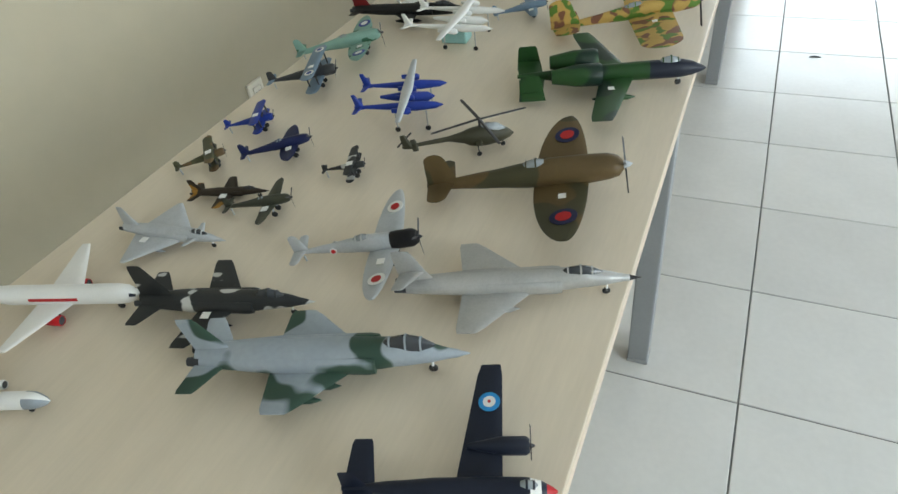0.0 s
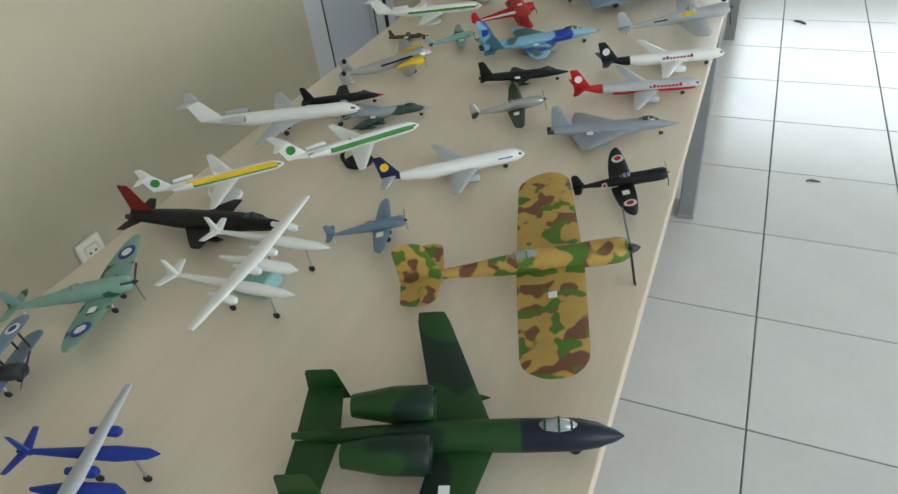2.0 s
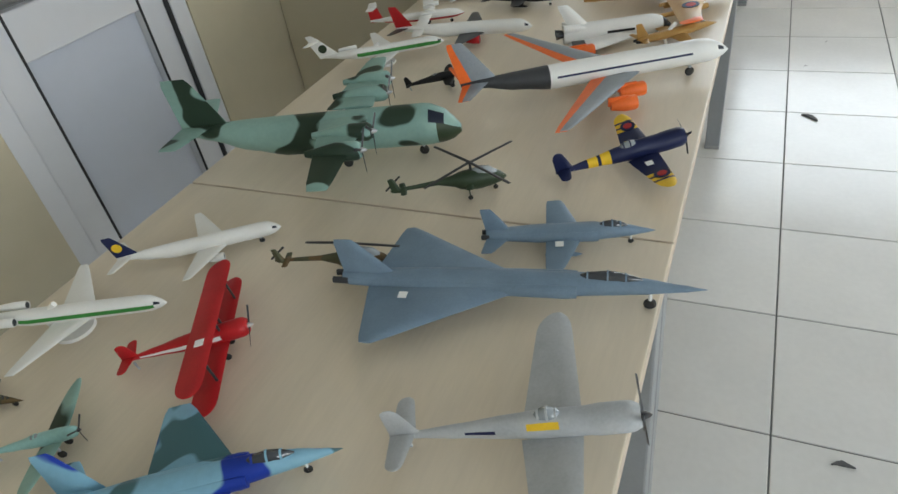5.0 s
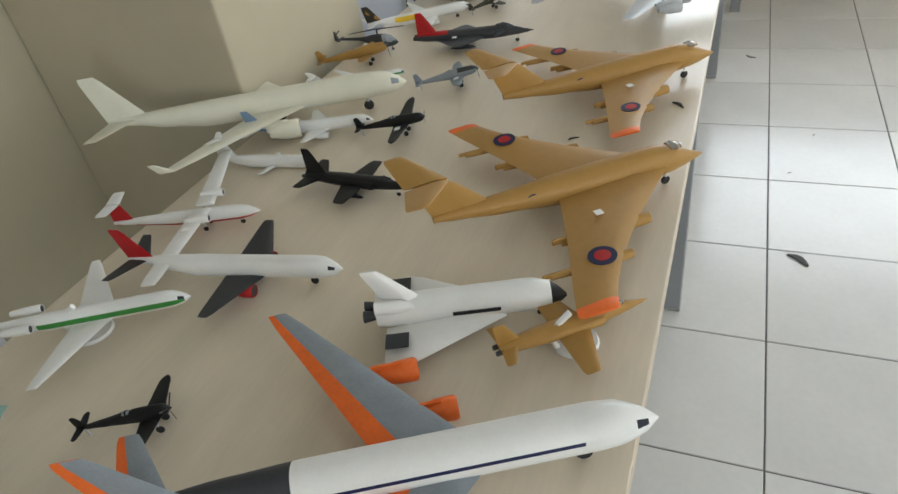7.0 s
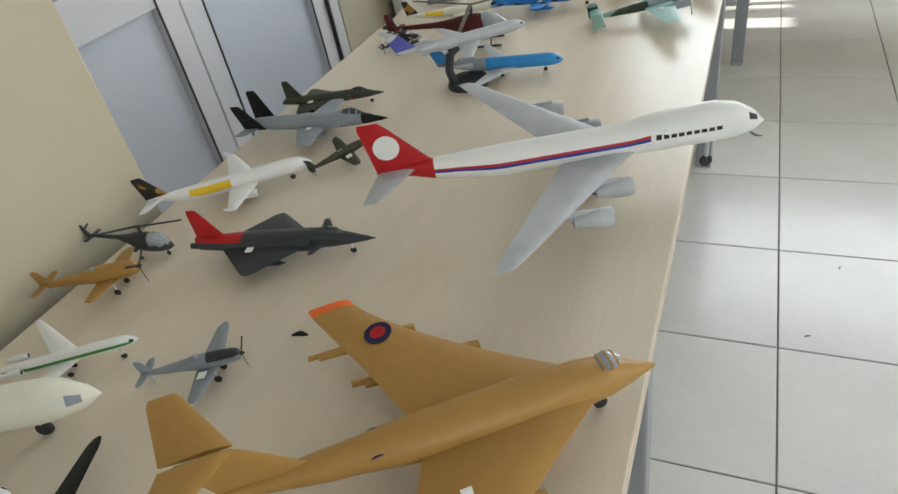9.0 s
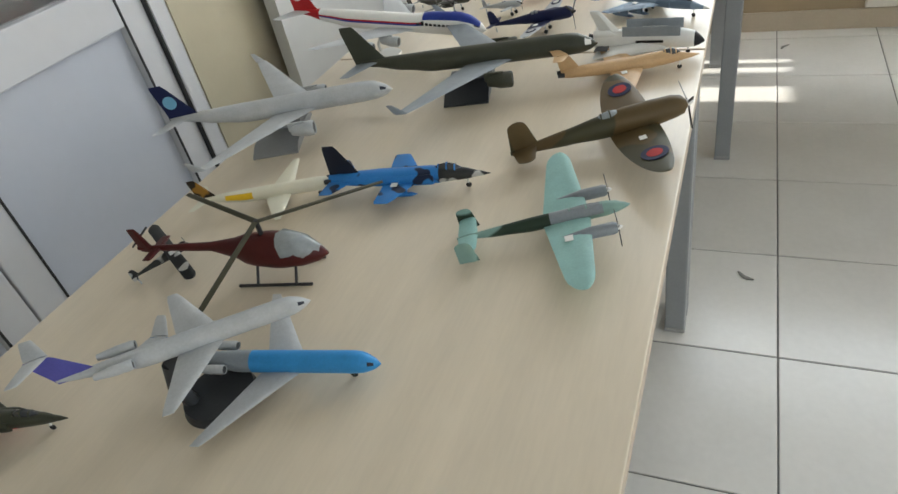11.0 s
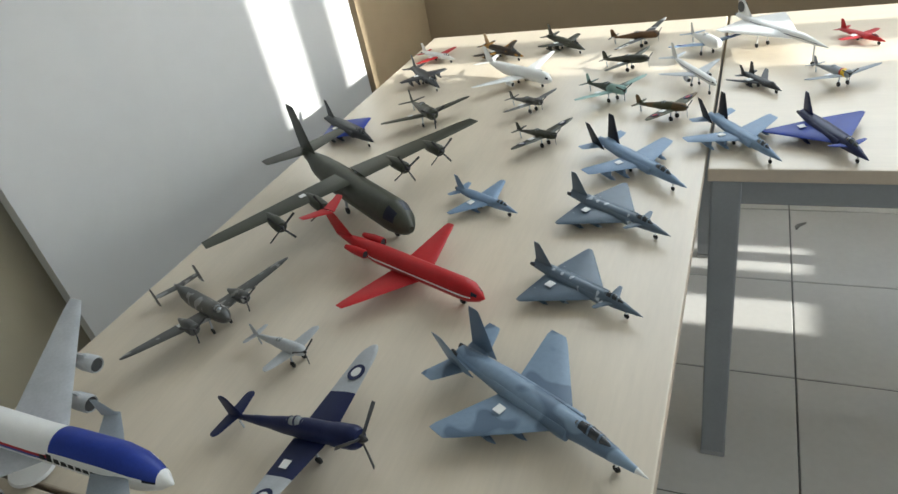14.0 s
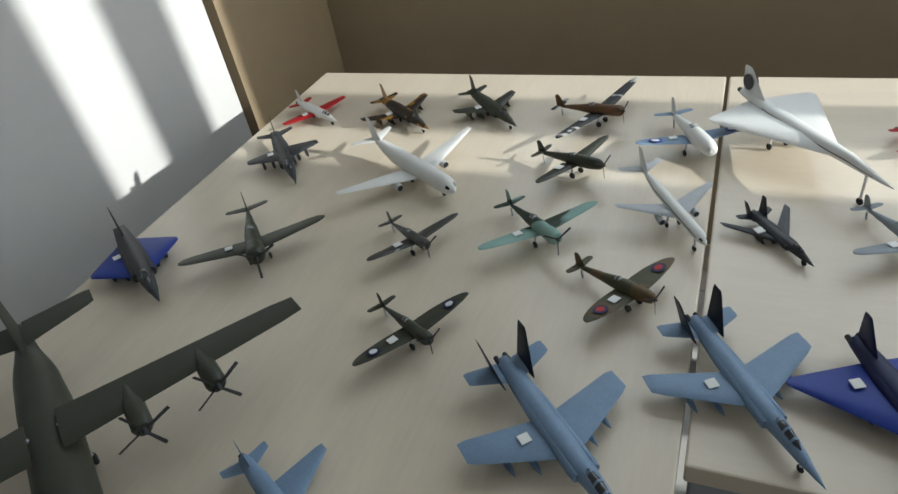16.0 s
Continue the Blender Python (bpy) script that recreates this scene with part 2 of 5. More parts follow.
# aluminium doors with a lower panel and a glazed upper half
def alu_door(name, y0, y1, label, split=None):
    x = WX - 0.06
    fr = bmesh.new()
    for a, b_, c, d in ((y0, y0 + 0.06, 0, 2.15), (y1 - 0.06, y1, 0, 2.15), (y0 + 0.06, y1 - 0.06, 2.09, 2.15)):
        box_into(fr, x - 0.03, x + 0.055, a, b_, c, d, 0.003)
    root = structure(name, fr, ALU_FRAME, label)
    leaves = [(y0 + 0.064, y1 - 0.064)] if not split else [(y0 + 0.064, split - 0.003), (split + 0.003, y1 - 0.064)]
    for a, b_ in leaves:
        lf = bmesh.new()
        for p in ((a, a + 0.09, 0.02, 2.08), (b_ - 0.09, b_, 0.02, 2.08), (a + 0.09, b_ - 0.09, 0.02, 0.14), (a + 0.09, b_ - 0.09, 0.86, 0.98), (a + 0.09, b_ - 0.09, 1.98, 2.08)):
            box_into(lf, x - 0.02, x + 0.035, *p, 0.004)
        leaf = part("door_leaf", lf, ALU_FRAME, root)
        part("lower_panel", box(x - 0.006, x + 0.012, a + 0.092, b_ - 0.092, 0.142, 0.858, 0.003), ALU, leaf)
        part("glass_pane", box(x + 0.0, x + 0.008, a + 0.092, b_ - 0.092, 0.982, 1.978), GLASS, leaf)
        g = bmesh.new()
        for yy in (a + 0.086, b_ - 0.092):
            box_into(g, x + 0.034, x + 0.038, yy, yy + 0.006, 0.14, 1.98)
        part("gasket", g, GASKET, leaf, "black rubber gasket")
    g = bmesh.new()
    box_into(g, x + 0.01, x + 0.05, y1 - 0.066, y1 - 0.060, 0.02, 2.09)
    part("seal", g, GASKET, root, "dark shadow gap seal")
    structure(name + "_backing", box(x - 0.14, x - 0.10, y0, y1, 0, 2.15), CEIL, "pale wall beyond the closed door")
    return root


alu_door("door_1", 1.76, 2.45, "grey-white aluminium door with flat lower panel, closed")
alu_door("door_2", 3.55, 5.06, "wide grey-white aluminium double door, closed", split=4.25)

# floor: bed of grout, glazed tiles on it
structure("floor", box(WX, WALL_R, YB, YE, -0.1, -0.003), GROUT, "grey grout bed under the floor tiles")


# ---- tables ----
def table(length, depth, label):
    """Along y from 0, front edge at x 0, back edge at -depth."""
    e = new("exhibition_table")
    top = bmesh.new()
    box_into(top, -depth, 0, 0.0015, length - 0.0015, 0.725, 0.75, 0.0025)
    for f in top.faces:
        if abs(f.normal.z) < 0.5:
            f.material_index = 1
    part("tabletop", top, [BEECH, EDGE], e)
    ap = bmesh.new()
    for p in ((-depth + 0.03, -0.03, 0.03, 0.05), (-depth + 0.03, -0.03, length - 0.05, length - 0.03)):
        box_into(ap, p[0], p[1], p[2], p[3], 0.665, 0.7248)
    box_into(ap, -0.05, -0.03, 0.05, length - 0.05, 0.665, 0.7248)
    box_into(ap, -depth + 0.03, -depth + 0.05, 0.05, length - 0.05, 0.665, 0.7248)
    part("apron", ap, LEG, e)
    for x in (-0.058, -depth + 0.008):
        for y in ((0.006, length / 2 - 0.025, length - 0.056) if length > 2 else (0.006, length - 0.056)):
            lg = part("leg", box(x, x + 0.05, y, y + 0.05, 0.012, 0.7245, 0.004), LEG, e)
            part("foot_cap", box(x - 0.001, x + 0.051, y - 0.001, y + 0.051, 0, 0.0125, 0.003), CAP, lg)
    return tagged(e, label, "table", "row of exhibition tables")


TL = 1.608
t0 = table(2 * TL, 0.856, "long pale beech laminate table with grey steel legs")
t0.matrix_basis = pose(0, 0.072 - TL, 0)
for k in (-2, 2):
    copy_thing(t0, pose(0, 0.072 + (k - 1) * TL, 0))
t_last = table(1.648, 0.856, "pale beech laminate table filling the far corner")
t_last.matrix_basis = pose(0, 0.075 + 3 * TL, 0)
t_side = table(TL, 0.838, "pale beech laminate table set across the row's end")
t_side.matrix_basis = pose(0.004, 5.708, 0, 0, 0, -90) @ Matrix.Translation((0, 0, 0))


# ---- model aircraft: shapes ----
TOP = 0.75        # height of the table tops
RUBBER = mat("black_rubber", (0.02, 0.02, 0.02), 0.7)
CLEAR = mat("pale_clear_canopy", (0.30, 0.33, 0.35), 0.08, vary=0.2, scale=90, coat=0.6)
TINTED = mat("smoked_clear_canopy", (0.045, 0.05, 0.058), 0.1, vary=0.2, scale=90, coat=0.5)
METAL = mat("model_steel", (0.45, 0.45, 0.46), 0.35, 0.6, scale=60)
BLADE = mat("black_plastic_blade", (0.025, 0.025, 0.028), 0.4)
STICK = mat("white_paper_sticker", (0.85, 0.85, 0.83), 0.7, vary=0.03)


def paint(key, *c, rough=0.42, **k):
    k.setdefault("vary", 0.16)
    k.setdefault("scale", 28)
    return mat("paint_" + key, c, rough, **k)


WHITE = paint("gloss_white", 0.78, 0.78, 0.76, rough=0.3, vary=0.05)
CREAMW = paint("cream_white", 0.74, 0.72, 0.60, rough=0.35, vary=0.05)
BLACK = paint("matt_black", 0.011, 0.011, 0.012, rough=0.5)
NAVY = paint("dark_navy", 0.012, 0.018, 0.07)
NIGHT = paint("midnight_blue", 0.012, 0.016, 0.03)
RED = paint("signal_red", 0.44, 0.016, 0.02)
DRED = paint("deep_red", 0.17, 0.014, 0.016)
MAROON = paint("dark_maroon", 0.075, 0.012, 0.012)
ORANGE = paint("bright_orange", 0.82, 0.16, 0.03)
YELLOW = paint("chrome_yellow", 0.80, 0.52, 0.03)
BLUE = paint("royal_blue", 0.02, 0.045, 0.28)
SKYBLUE = paint("sky_blue", 0.04, 0.27, 0.62)
CYAN = paint("light_blue", 0.18, 0.42, 0.62)
PALEBLUE = paint("pale_aqua", 0.30, 0.52, 0.50)
GREEN = paint("leaf_green", 0.05, 0.25, 0.05)
DGREEN = paint("dark_green", 0.035, 0.055, 0.03)
OLIVE = paint("olive_drab", 0.055, 0.052, 0.032)
GREYGREEN = paint("grey_green", 0.05, 0.053, 0.038)
LGREY = paint("light_grey", 0.46, 0.48, 0.50)
MGREY = paint("medium_grey", 0.26, 0.29, 0.32)
BGREY = paint("blue_grey", 0.17, 0.24, 0.32)
LBGREY = paint("light_blue_grey", 0.20, 0.29, 0.42)
DGREY = paint("dark_grey", 0.045, 0.048, 0.053)
SILVER = paint("silver", 0.46, 0.46, 0.45, rough=0.35, metal=0.45)
TAN = paint("hemp_tan", 0.40, 0.225, 0.062, rough=0.4, vary=0.1, scale=9)
BROWN = paint("earth_brown", 0.14, 0.075, 0.035)
SAND = paint("desert_sand", 0.58, 0.38, 0.20)
PURPLE = paint("violet_blue", 0.09, 0.09, 0.36)
CAMO_BG = mat("camo_brown_green", (0.115, 0.078, 0.034), 0.45, scale=11, second=[(0.06, 0.056, 0.03)], spread=0.48)
CAMO_A10 = mat("camo_two_greens", (0.022, 0.065, 0.018), 0.4, scale=9, second=[(0.012, 0.028, 0.018)], spread=0.5)
CAMO_LEOP = mat("camo_tan_brown_green", (0.50, 0.33, 0.09), 0.5, scale=29, second=[(0.19, 0.085, 0.05), (0.10, 0.19, 0.03)], spread=0.56)
CAMO_GG = mat("camo_grey_green", (0.32, 0.36, 0.40), 0.45, scale=13, second=[(0.04, 0.075, 0.055)], spread=0.53)
CAMO_TEAL = mat("camo_teal_green", (0.24, 0.38, 0.34), 0.45, scale=11, second=[(0.025, 0.045, 0.03)], spread=0.54)
CAMO_SPOT = mat("camo_teal_spots", (0.22, 0.36, 0.30), 0.45, scale=38, second=[(0.04, 0.11, 0.06)], spread=0.6)
CAMO_SU = mat("camo_blues", (0.22, 0.42, 0.55), 0.4, scale=13, second=[(0.012, 0.04, 0.32), (0.06, 0.14, 0.16)], spread=0.55)
CAMO_DARK = mat("camo_black_white_streaks", (0.03, 0.032, 0.033), 0.5, scale=42, second=[(0.5, 0.5, 0.48)], spread=0.63, grain=(0.6, 1, 1))
CAMO_BLUEDK = mat("camo_blue_black", (0.03, 0.20, 0.55), 0.4, scale=30, second=[(0.015, 0.025, 0.06)], spread=0.58)
CAMO_OL = mat("camo_olive_brown", (0.075, 0.075, 0.04), 0.5, scale=26, second=[(0.13, 0.085, 0.04)], spread=0.52)
CAMO_BY = mat("camo_black_ochre", (0.03, 0.022, 0.015), 0.5, scale=30, second=[(0.33, 0.17, 0.03)], spread=0.57)
CAMO_SGREY = mat("camo_blue_grey_patches", (0.22, 0.30, 0.40), 0.4, scale=15, second=[(0.12, 0.17, 0.24)], spread=0.52)
WEATHER = mat("weathered_dark_metal", (0.075, 0.075, 0.07), 0.4, 0.3, scale=45, second=[(0.28, 0.28, 0.27)], spread=0.6)
TYPH = mat("grey_paint_white_specks", (0.095, 0.135, 0.18), 0.4, scale=55, second=[(0.45, 0.5, 0.55)], spread=0.68)


def loft(bm, stations, n=14, mi=0, pick=None):
    """Rings of n points: stations of x, half width, half height, centre z, centre y."""
    rings = []
    for s in stations:
        x, ry, rz, zc = s[:4]
        yc = s[4] if len(s) > 4 else 0.0
        rings.append([bm.verts.new((x, yc + ry * math.sin(2 * math.pi * k / n), zc + rz * math.cos(2 * math.pi * k / n))) for k in range(n)])
    x0, x1 = stations[0][0], stations[-1][0]
    for i in range(len(rings) - 1):
        for k in range(n):
            f = bm.faces.new((rings[i][k], rings[i][(k + 1) % n], rings[i + 1][(k + 1) % n], rings[i + 1][k]))
            f.material_index = mi
            if pick:
                fx = ((stations[i][0] + stations[i + 1][0]) / 2 - x0) / (x1 - x0)
                a = 360 * (k + 0.5) / n
                f.material_index = pick(fx, min(a, 360 - a))
    for r_ in (rings[0], rings[-1]):
        f = bm.faces.new(r_)
        f.material_index = pick(0.0 if r_ is rings[0] else 1.0, 90) if pick else mi


def refine(st, n):
    """Even stations through the given ones, smoothed."""
    st = [tuple(s) for s in st]
    out = []
    xs = [s[0] for s in st]
    for i in range(n + 1):
        f = i / n
        j = 0
        while j < len(xs) - 2 and xs[j + 1] < f:
            j += 1
        u = (f - xs[j]) / (xs[j + 1] - xs[j])
        u = u * u * (3 - 2 * u) * 0.6 + u * 0.4
        out.append([f] + [st[j][k] + (st[j + 1][k] - st[j][k]) * u for k in (1, 2, 3)])
    return out


# profile tables: fraction from the nose, half width, half height, centre height (in radii)
PROFILES = {
    "airliner": ((0, .05, .05, -.25), (.012, .32, .34, -.22), (.04, .66, .68, -.13), (.08, .93, .93, -.03), (.12, 1, 1, 0), (.66, 1, 1, 0), (.80, .74, .74, .22), (.92, .36, .40, .48), (1, .08, .14, .60)),
    "jumbo": ((0, .06, .06, -.3), (.012, .35, .4, -.22), (.04, .7, .82, -.05), (.08, .92, 1.12, .1), (.13, 1, 1.26, .2), (.25, 1, 1.2, .15), (.36, 1, 1.0, 0), (.68, 1, 1, 0), (.82, .7, .72, .22), (.93, .34, .38, .48), (1, .08, .14, .6)),
    "fighter": ((0, .03, .03, -.2), (.06, .28, .3, -.16), (.16, .62, .66, -.05), (.24, .8, .92, .06), (.34, 1, .95, 0), (.5, 1.2, .85, 0), (.75, 1.15, .8, 0), (.92, .85, .7, .05), (1, .62, .55, .08)),
    "prop": ((0, .3, .3, -.05), (.02, .72, .74, -.04), (.08, .9, .95, 0), (.2, 1, 1.08, 0), (.34, .95, 1.12, .05), (.46, .82, .98, .1), (.66, .58, .68, .14), (.86, .34, .44, .2), (1, .12, .2, .24)),
    "radial": ((0, .72, .72, 0), (.015, .92, .92, 0), (.05, 1, 1, 0), (.15, 1, 1.02, 0), (.2, .9, .98, 0), (.36, .86, 1.05, .06), (.5, .74, .85, .1), (.7, .46, .54, .15), (.88, .24, .3, .2), (1, .07, .12, .22)),
    "bomber": ((0, .06, .06, -.2), (.03, .4, .4, -.15), (.08, .75, .78, -.05), (.14, .95, .98, 0), (.3, 1, 1, 0), (.55, .92, .92, .02), (.75, .66, .66, .12), (.92, .34, .36, .25), (1, .2, .22, .3)),
    "victor": ((0, .03, .03, -.3), (.03, .22, .24, -.26), (.08, .5, .55, -.16), (.13, .75, .85, 0), (.2, .85, 1, .02), (.35, .95, 1, 0), (.55, .9, .9, .03), (.75, .62, .62, .14), (.92, .36, .36, .28), (1, .2, .2, .32)),
    "transport": ((0, .18, .2, -.35), (.02, .5, .52, -.28), (.06, .82, .85, -.1), (.11, 1, 1.02, 0), (.62, 1, 1, 0), (.75, .86, .78, .2), (.9, .42, .42, .5), (1, .1, .16, .66)),
}


def wing_panel(bm, xr, cr, xt, ct, y0, y1, z0, z1, thick, ell=False, mi=0, tipmi=None, trail=False, rnd=False, crescent=False, tipbands=((.75, 1.0),)):
    """A tapering panel with a rounded section; x runs back from the leading edge."""
    sect = ((0, 0), (.06, .5), (.3, 1), (.68, .55), (1, .06), (.7, -.4), (.3, -.6), (.06, -.35))
    us = {0.0, .25, .5, .75, .9, 1.0}
    if ell or crescent:
        us |= {.12, .37, .62, .83, .95, .985}
    if rnd:
        us |= {.82, .88, .94, .975, .993}
    if tipmi is not None:
        us |= {u for band in tipbands for u in band}
    us = sorted(us)
    rings = []
    for u in us:
        if ell:
            k = max(0.14, math.sqrt(max(0, 1 - (u * 0.99) ** 2)))
            c = cr * k
            xl = xr - (cr - c) * 0.36
        else:
            g = 1 - (1 - u) ** 1.7 if crescent else u
            q = 1 - (1 - u) ** 1.35 if crescent else u
            c, xl = cr + (ct - cr) * g, xr + (xt - xr) * q
            k = 1.0
            if rnd and u > .82:
                k = math.sqrt(1 - .94 * ((u - .82) / .18) ** 2)
            elif u == 1.0:
                k = 0.86
            xl -= c * (1 - k) * .42
            c *= k
        th = thick * (1 - 0.55 * u) * (0.5 if u == 1.0 else 1)
        rings.append([bm.verts.new((xl - a * c, y0 + (y1 - y0) * u, z0 + (z1 - z0) * u + b * th)) for a, b in sect])
    m = len(sect)
    for i in range(len(us) - 1):
        mid = (us[i] + us[i + 1]) / 2
        slot = tipmi if tipmi is not None and any(p < mid < q for p, q in tipbands) else mi
        for k in range(m):
            f = bm.faces.new((rings[i][k], rings[i][(k + 1) % m], rings[i + 1][(k + 1) % m], rings[i + 1][k]))
            f.material_index = (1 if k in (3, 4) else mi) if trail else slot
    for r_, slot in ((rings[0], mi), (rings[-1], mi if tipmi is None else tipmi)):
        f = bm.faces.new(r_)
        f.material_index = slot


def fin_panel(bm, xr, cr, xt, ct, y, z0, z1, thick, lean=0.0, mi=0, tipmi=None, rnd=False, trail=False):
    sub = bmesh.new()
    wing_panel(sub, xr, cr, xt, ct, 0, z1 - z0, 0, 0, thick, mi=mi, tipmi=tipmi, rnd=rnd, trail=trail)
    me = bpy.data.meshes.new("tmp")
    m = Matrix(((1, 0, 0, 0), (0, math.sin(lean), -1, y), (0, math.cos(lean), 0, z0), (0, 0, 0, 1)))
    sub.transform(m)
    sub.to_mesh(me)
    sub.free()
    bm.from_mesh(me)
    bpy.data.meshes.remove(me)


def disc(radius, x, y, z, normal="z", n=18):
    bm = bmesh.new()
    bmesh.ops.create_cone(bm, cap_ends=True, segments=n, radius1=radius, radius2=radius, depth=0.0008)
    if normal == "y":
        bm.transform(Matrix.Rotation(radians(90), 4, "X"))
    bm.transform(Matrix.Translation((x, y, z)))
    return bm


def wheel_bm(x, y, z, r, w):
    bm = bmesh.new()
    bmesh.ops.create_cone(bm, cap_ends=True, segments=12, radius1=r, radius2=r, depth=w)
    bmesh.ops.bevel(bm, geom=[e for e in bm.edges if abs(e.verts[0].co.z - e.verts[1].co.z) < 1e-6], offset=r * 0.2, segments=1, affect="EDGES")
    bm.transform(Matrix.Translation((x, y, z)) @ Matrix.Rotation(radians(90), 4, "X"))
    return bm


def rod_into(bm, p, q, r, n=6):
    p, q = Vector(p), Vector(q)
    d = q - p
    sub = bmesh.ops.create_cone(bm, cap_ends=True, segments=n, radius1=r, radius2=r, depth=d.length)
    m = Matrix.Translation((p + q) / 2) @ d.to_track_quat("Z", "Y").to_matrix().to_4x4()
    bmesh.ops.transform(bm, matrix=m, verts=sub["verts"])


def propeller(parent, x, y, z, r, blades=3, spin=RED, turn=20, col=BLADE):
    bm = bmesh.new()
    loft(bm, [(x + r * .22, r * .01, r * .01, z, y), (x + r * .15, r * .07, r * .07, z, y), (x + r * .02, r * .12, r * .12, z, y), (x - r * .06, r * .12, r * .12, z, y)], 8)
    hub = part("spinner", bm, spin, parent, smooth=True)
    for k in range(blades):
        b = bmesh.new()
        wing_panel(b, r * .06, r * .10, r * .07, r * .13, r * .08, r, 0, 0, r * .03)
        b.transform(Matrix.Translation((x, y, z)) @ Matrix.Rotation(radians(turn + 360 * k / blades), 4, "X") @ Matrix.Rotation(radians(68), 4, "Y") @ Matrix.Translation((-0.0, 0, 0)))
        part("blade", b, col, hub)
    return hub


def aircraft(name, label, L, span, r=.06, shape="fighter", zc=None, wing=(.42, .22, .1, .12, -.3, .03), ell=False,
             tail=(.34, .12, .06, .08, .3), fin=(.18, .16, .07, .12), twin=0, ttail=False, body=MGREY, wings=None, tails=None, fins=None,
             second=(), bands=(), nose_prop=0, spin=None, engines=(), canopy=None, gear="tri", roundel=None, fus_roundel=False, sticker=True,
             pitch=0.0, stores=0, upper=0.0, canards=False, tip=None, winglet=0.0, blades=3, stand=None, lift=0.0, fin_mark=None, intake=False, tipf=None, rsize=.12, trail=False, crescent=False, tipbands=((.75, 1.0),), wordmark=None, group="model aircraft on the tables", legs=LGREY):
    """A model with its nose along +x, wheels on z 0. Sizes in metres; shape figures are shares of the length."""
    e = new(name)
    wings, tails, fins, spin = wings or body, tails or wings or body, fins or body, spin or METAL
    R = r * L
    wr = max(0.004, 0.017 * L) if gear != "none" else 0
    clear = {"tri": 0.045 * L, "tail": 0.05 * L + 0.012, "none": 0.0}[gear]
    if zc is None:
        zc = R + clear
    zc += lift
    X = lambda f: L * (0.5 - f)
    # fuselage
    prof = refine(PROFILES[shape], 40)
    st = [(X(f), a * R, b * R, zc + c * R) for f, a, b, c in prof]

    def pick(fx, ang):
        for f0, f1, a0, a1, slot in bands:
            if f0 <= fx <= f1 and a0 <= ang <= a1:
                return slot
        if glazed and .03 <= fx <= .055 and 36 <= ang <= 74:
            return 1 + len(second)
        return 0
    glazed = shape in ("airliner", "jumbo")
    bm = bmesh.new()
    loft(bm, st, 36, pick=pick)
    fus = part("fuselage", bm, [body] + list(second) + [NIGHT], e, smooth=True)
    if wordmark:
        # illegible livery lettering: a row of plain bars on both flanks
        f0, f1, wm, count, tall = wordmark
        rnd = random.Random(count)
        for s in (-1, 1):
            bm = bmesh.new()
            pitch_x = (f1 - f0) * L / count
            for k in range(count):
                hgt = tall * R * rnd.choice((.62, .62, .66, 1.0))
                xk = X(f0) - pitch_x * (k + .5)
                sub = bmesh.new()
                box_into(sub, -pitch_x * .36, pitch_x * .36, -.0006, .0006, 0, hgt)
                sub.transform(Matrix.Translation((xk, s * R * 1.02, zc + R * .12)) @ Matrix.Rotation(s * radians(15), 4, "X"))
                me = bpy.data.meshes.new("bar")
                sub.to_mesh(me)
                sub.free()
                bm.from_mesh(me)
                bpy.data.meshes.remove(me)
            part("livery_lettering", bm, wm, fus)
    if canopy:
        c0, c1, ch = canopy
        bm = bmesh.new()
        cz = zc + R * (0.62 if shape in ("fighter", "bomber") else .8)
        k = [(c0, .06, .1), (c0 + (c1 - c0) * .25, .42, .7), (c0 + (c1 - c0) * .5, .5, 1), (c0 + (c1 - c0) * .8, .42, .75), (c1, .1, .15)]
        loft(bm, [(X(f), w * R, h * ch * R, cz) for f, w, h in k], 12)
        part("canopy", bm, TINTED if shape == "fighter" else CLEAR, fus, "clear plastic canopy", smooth=True)
        bm = bmesh.new()
        for q, w, h in ((.24, .42, .7), (.5, .5, 1), (.79, .43, .77)):
            fq = c0 + (c1 - c0) * q
            loft(bm, [(X(fq) + d, w * R * 1.04, h * ch * R * 1.04, cz) for d in (.0011, -.0011)], 12)
        part("canopy_frame", bm, body, fus)
    if intake:
        for s in (-1, 1):
            bm = bmesh.new()
            loft(bm, [(X(.33), R * .38, R * .55, zc - R * .05, s * R * .95), (X(.36), R * .45, R * .62, zc - R * .05, s * R * .95), (X(.7), R * .4, R * .55, zc, s * R * .9), (X(.98), R * .36, R * .4, zc + R * .05, s * R * .5)], 10)
            part("intake", bm, body, fus, smooth=True)
            bm = bmesh.new()
            loft(bm, [(X(.97), R * .33, R * .36, zc + R * .05, s * R * .5), (X(1.03), R * .26, R * .3, zc + R * .05, s * R * .5)], 10)
            part("exhaust", bm, DGREY, fus, "dark metal exhaust nozzle", smooth=True)
    elif shape == "fighter":
        bm = bmesh.new()
        loft(bm, [(X(.985), R * .5, R * .45, zc + R * .08), (X(1.03), R * .38, R * .36, zc + R * .08)], 12)
        part("exhaust", bm, DGREY, fus, "dark metal exhaust nozzle", smooth=True)
    # wings
    wx, cr, ct, sw, wz, dih = wing
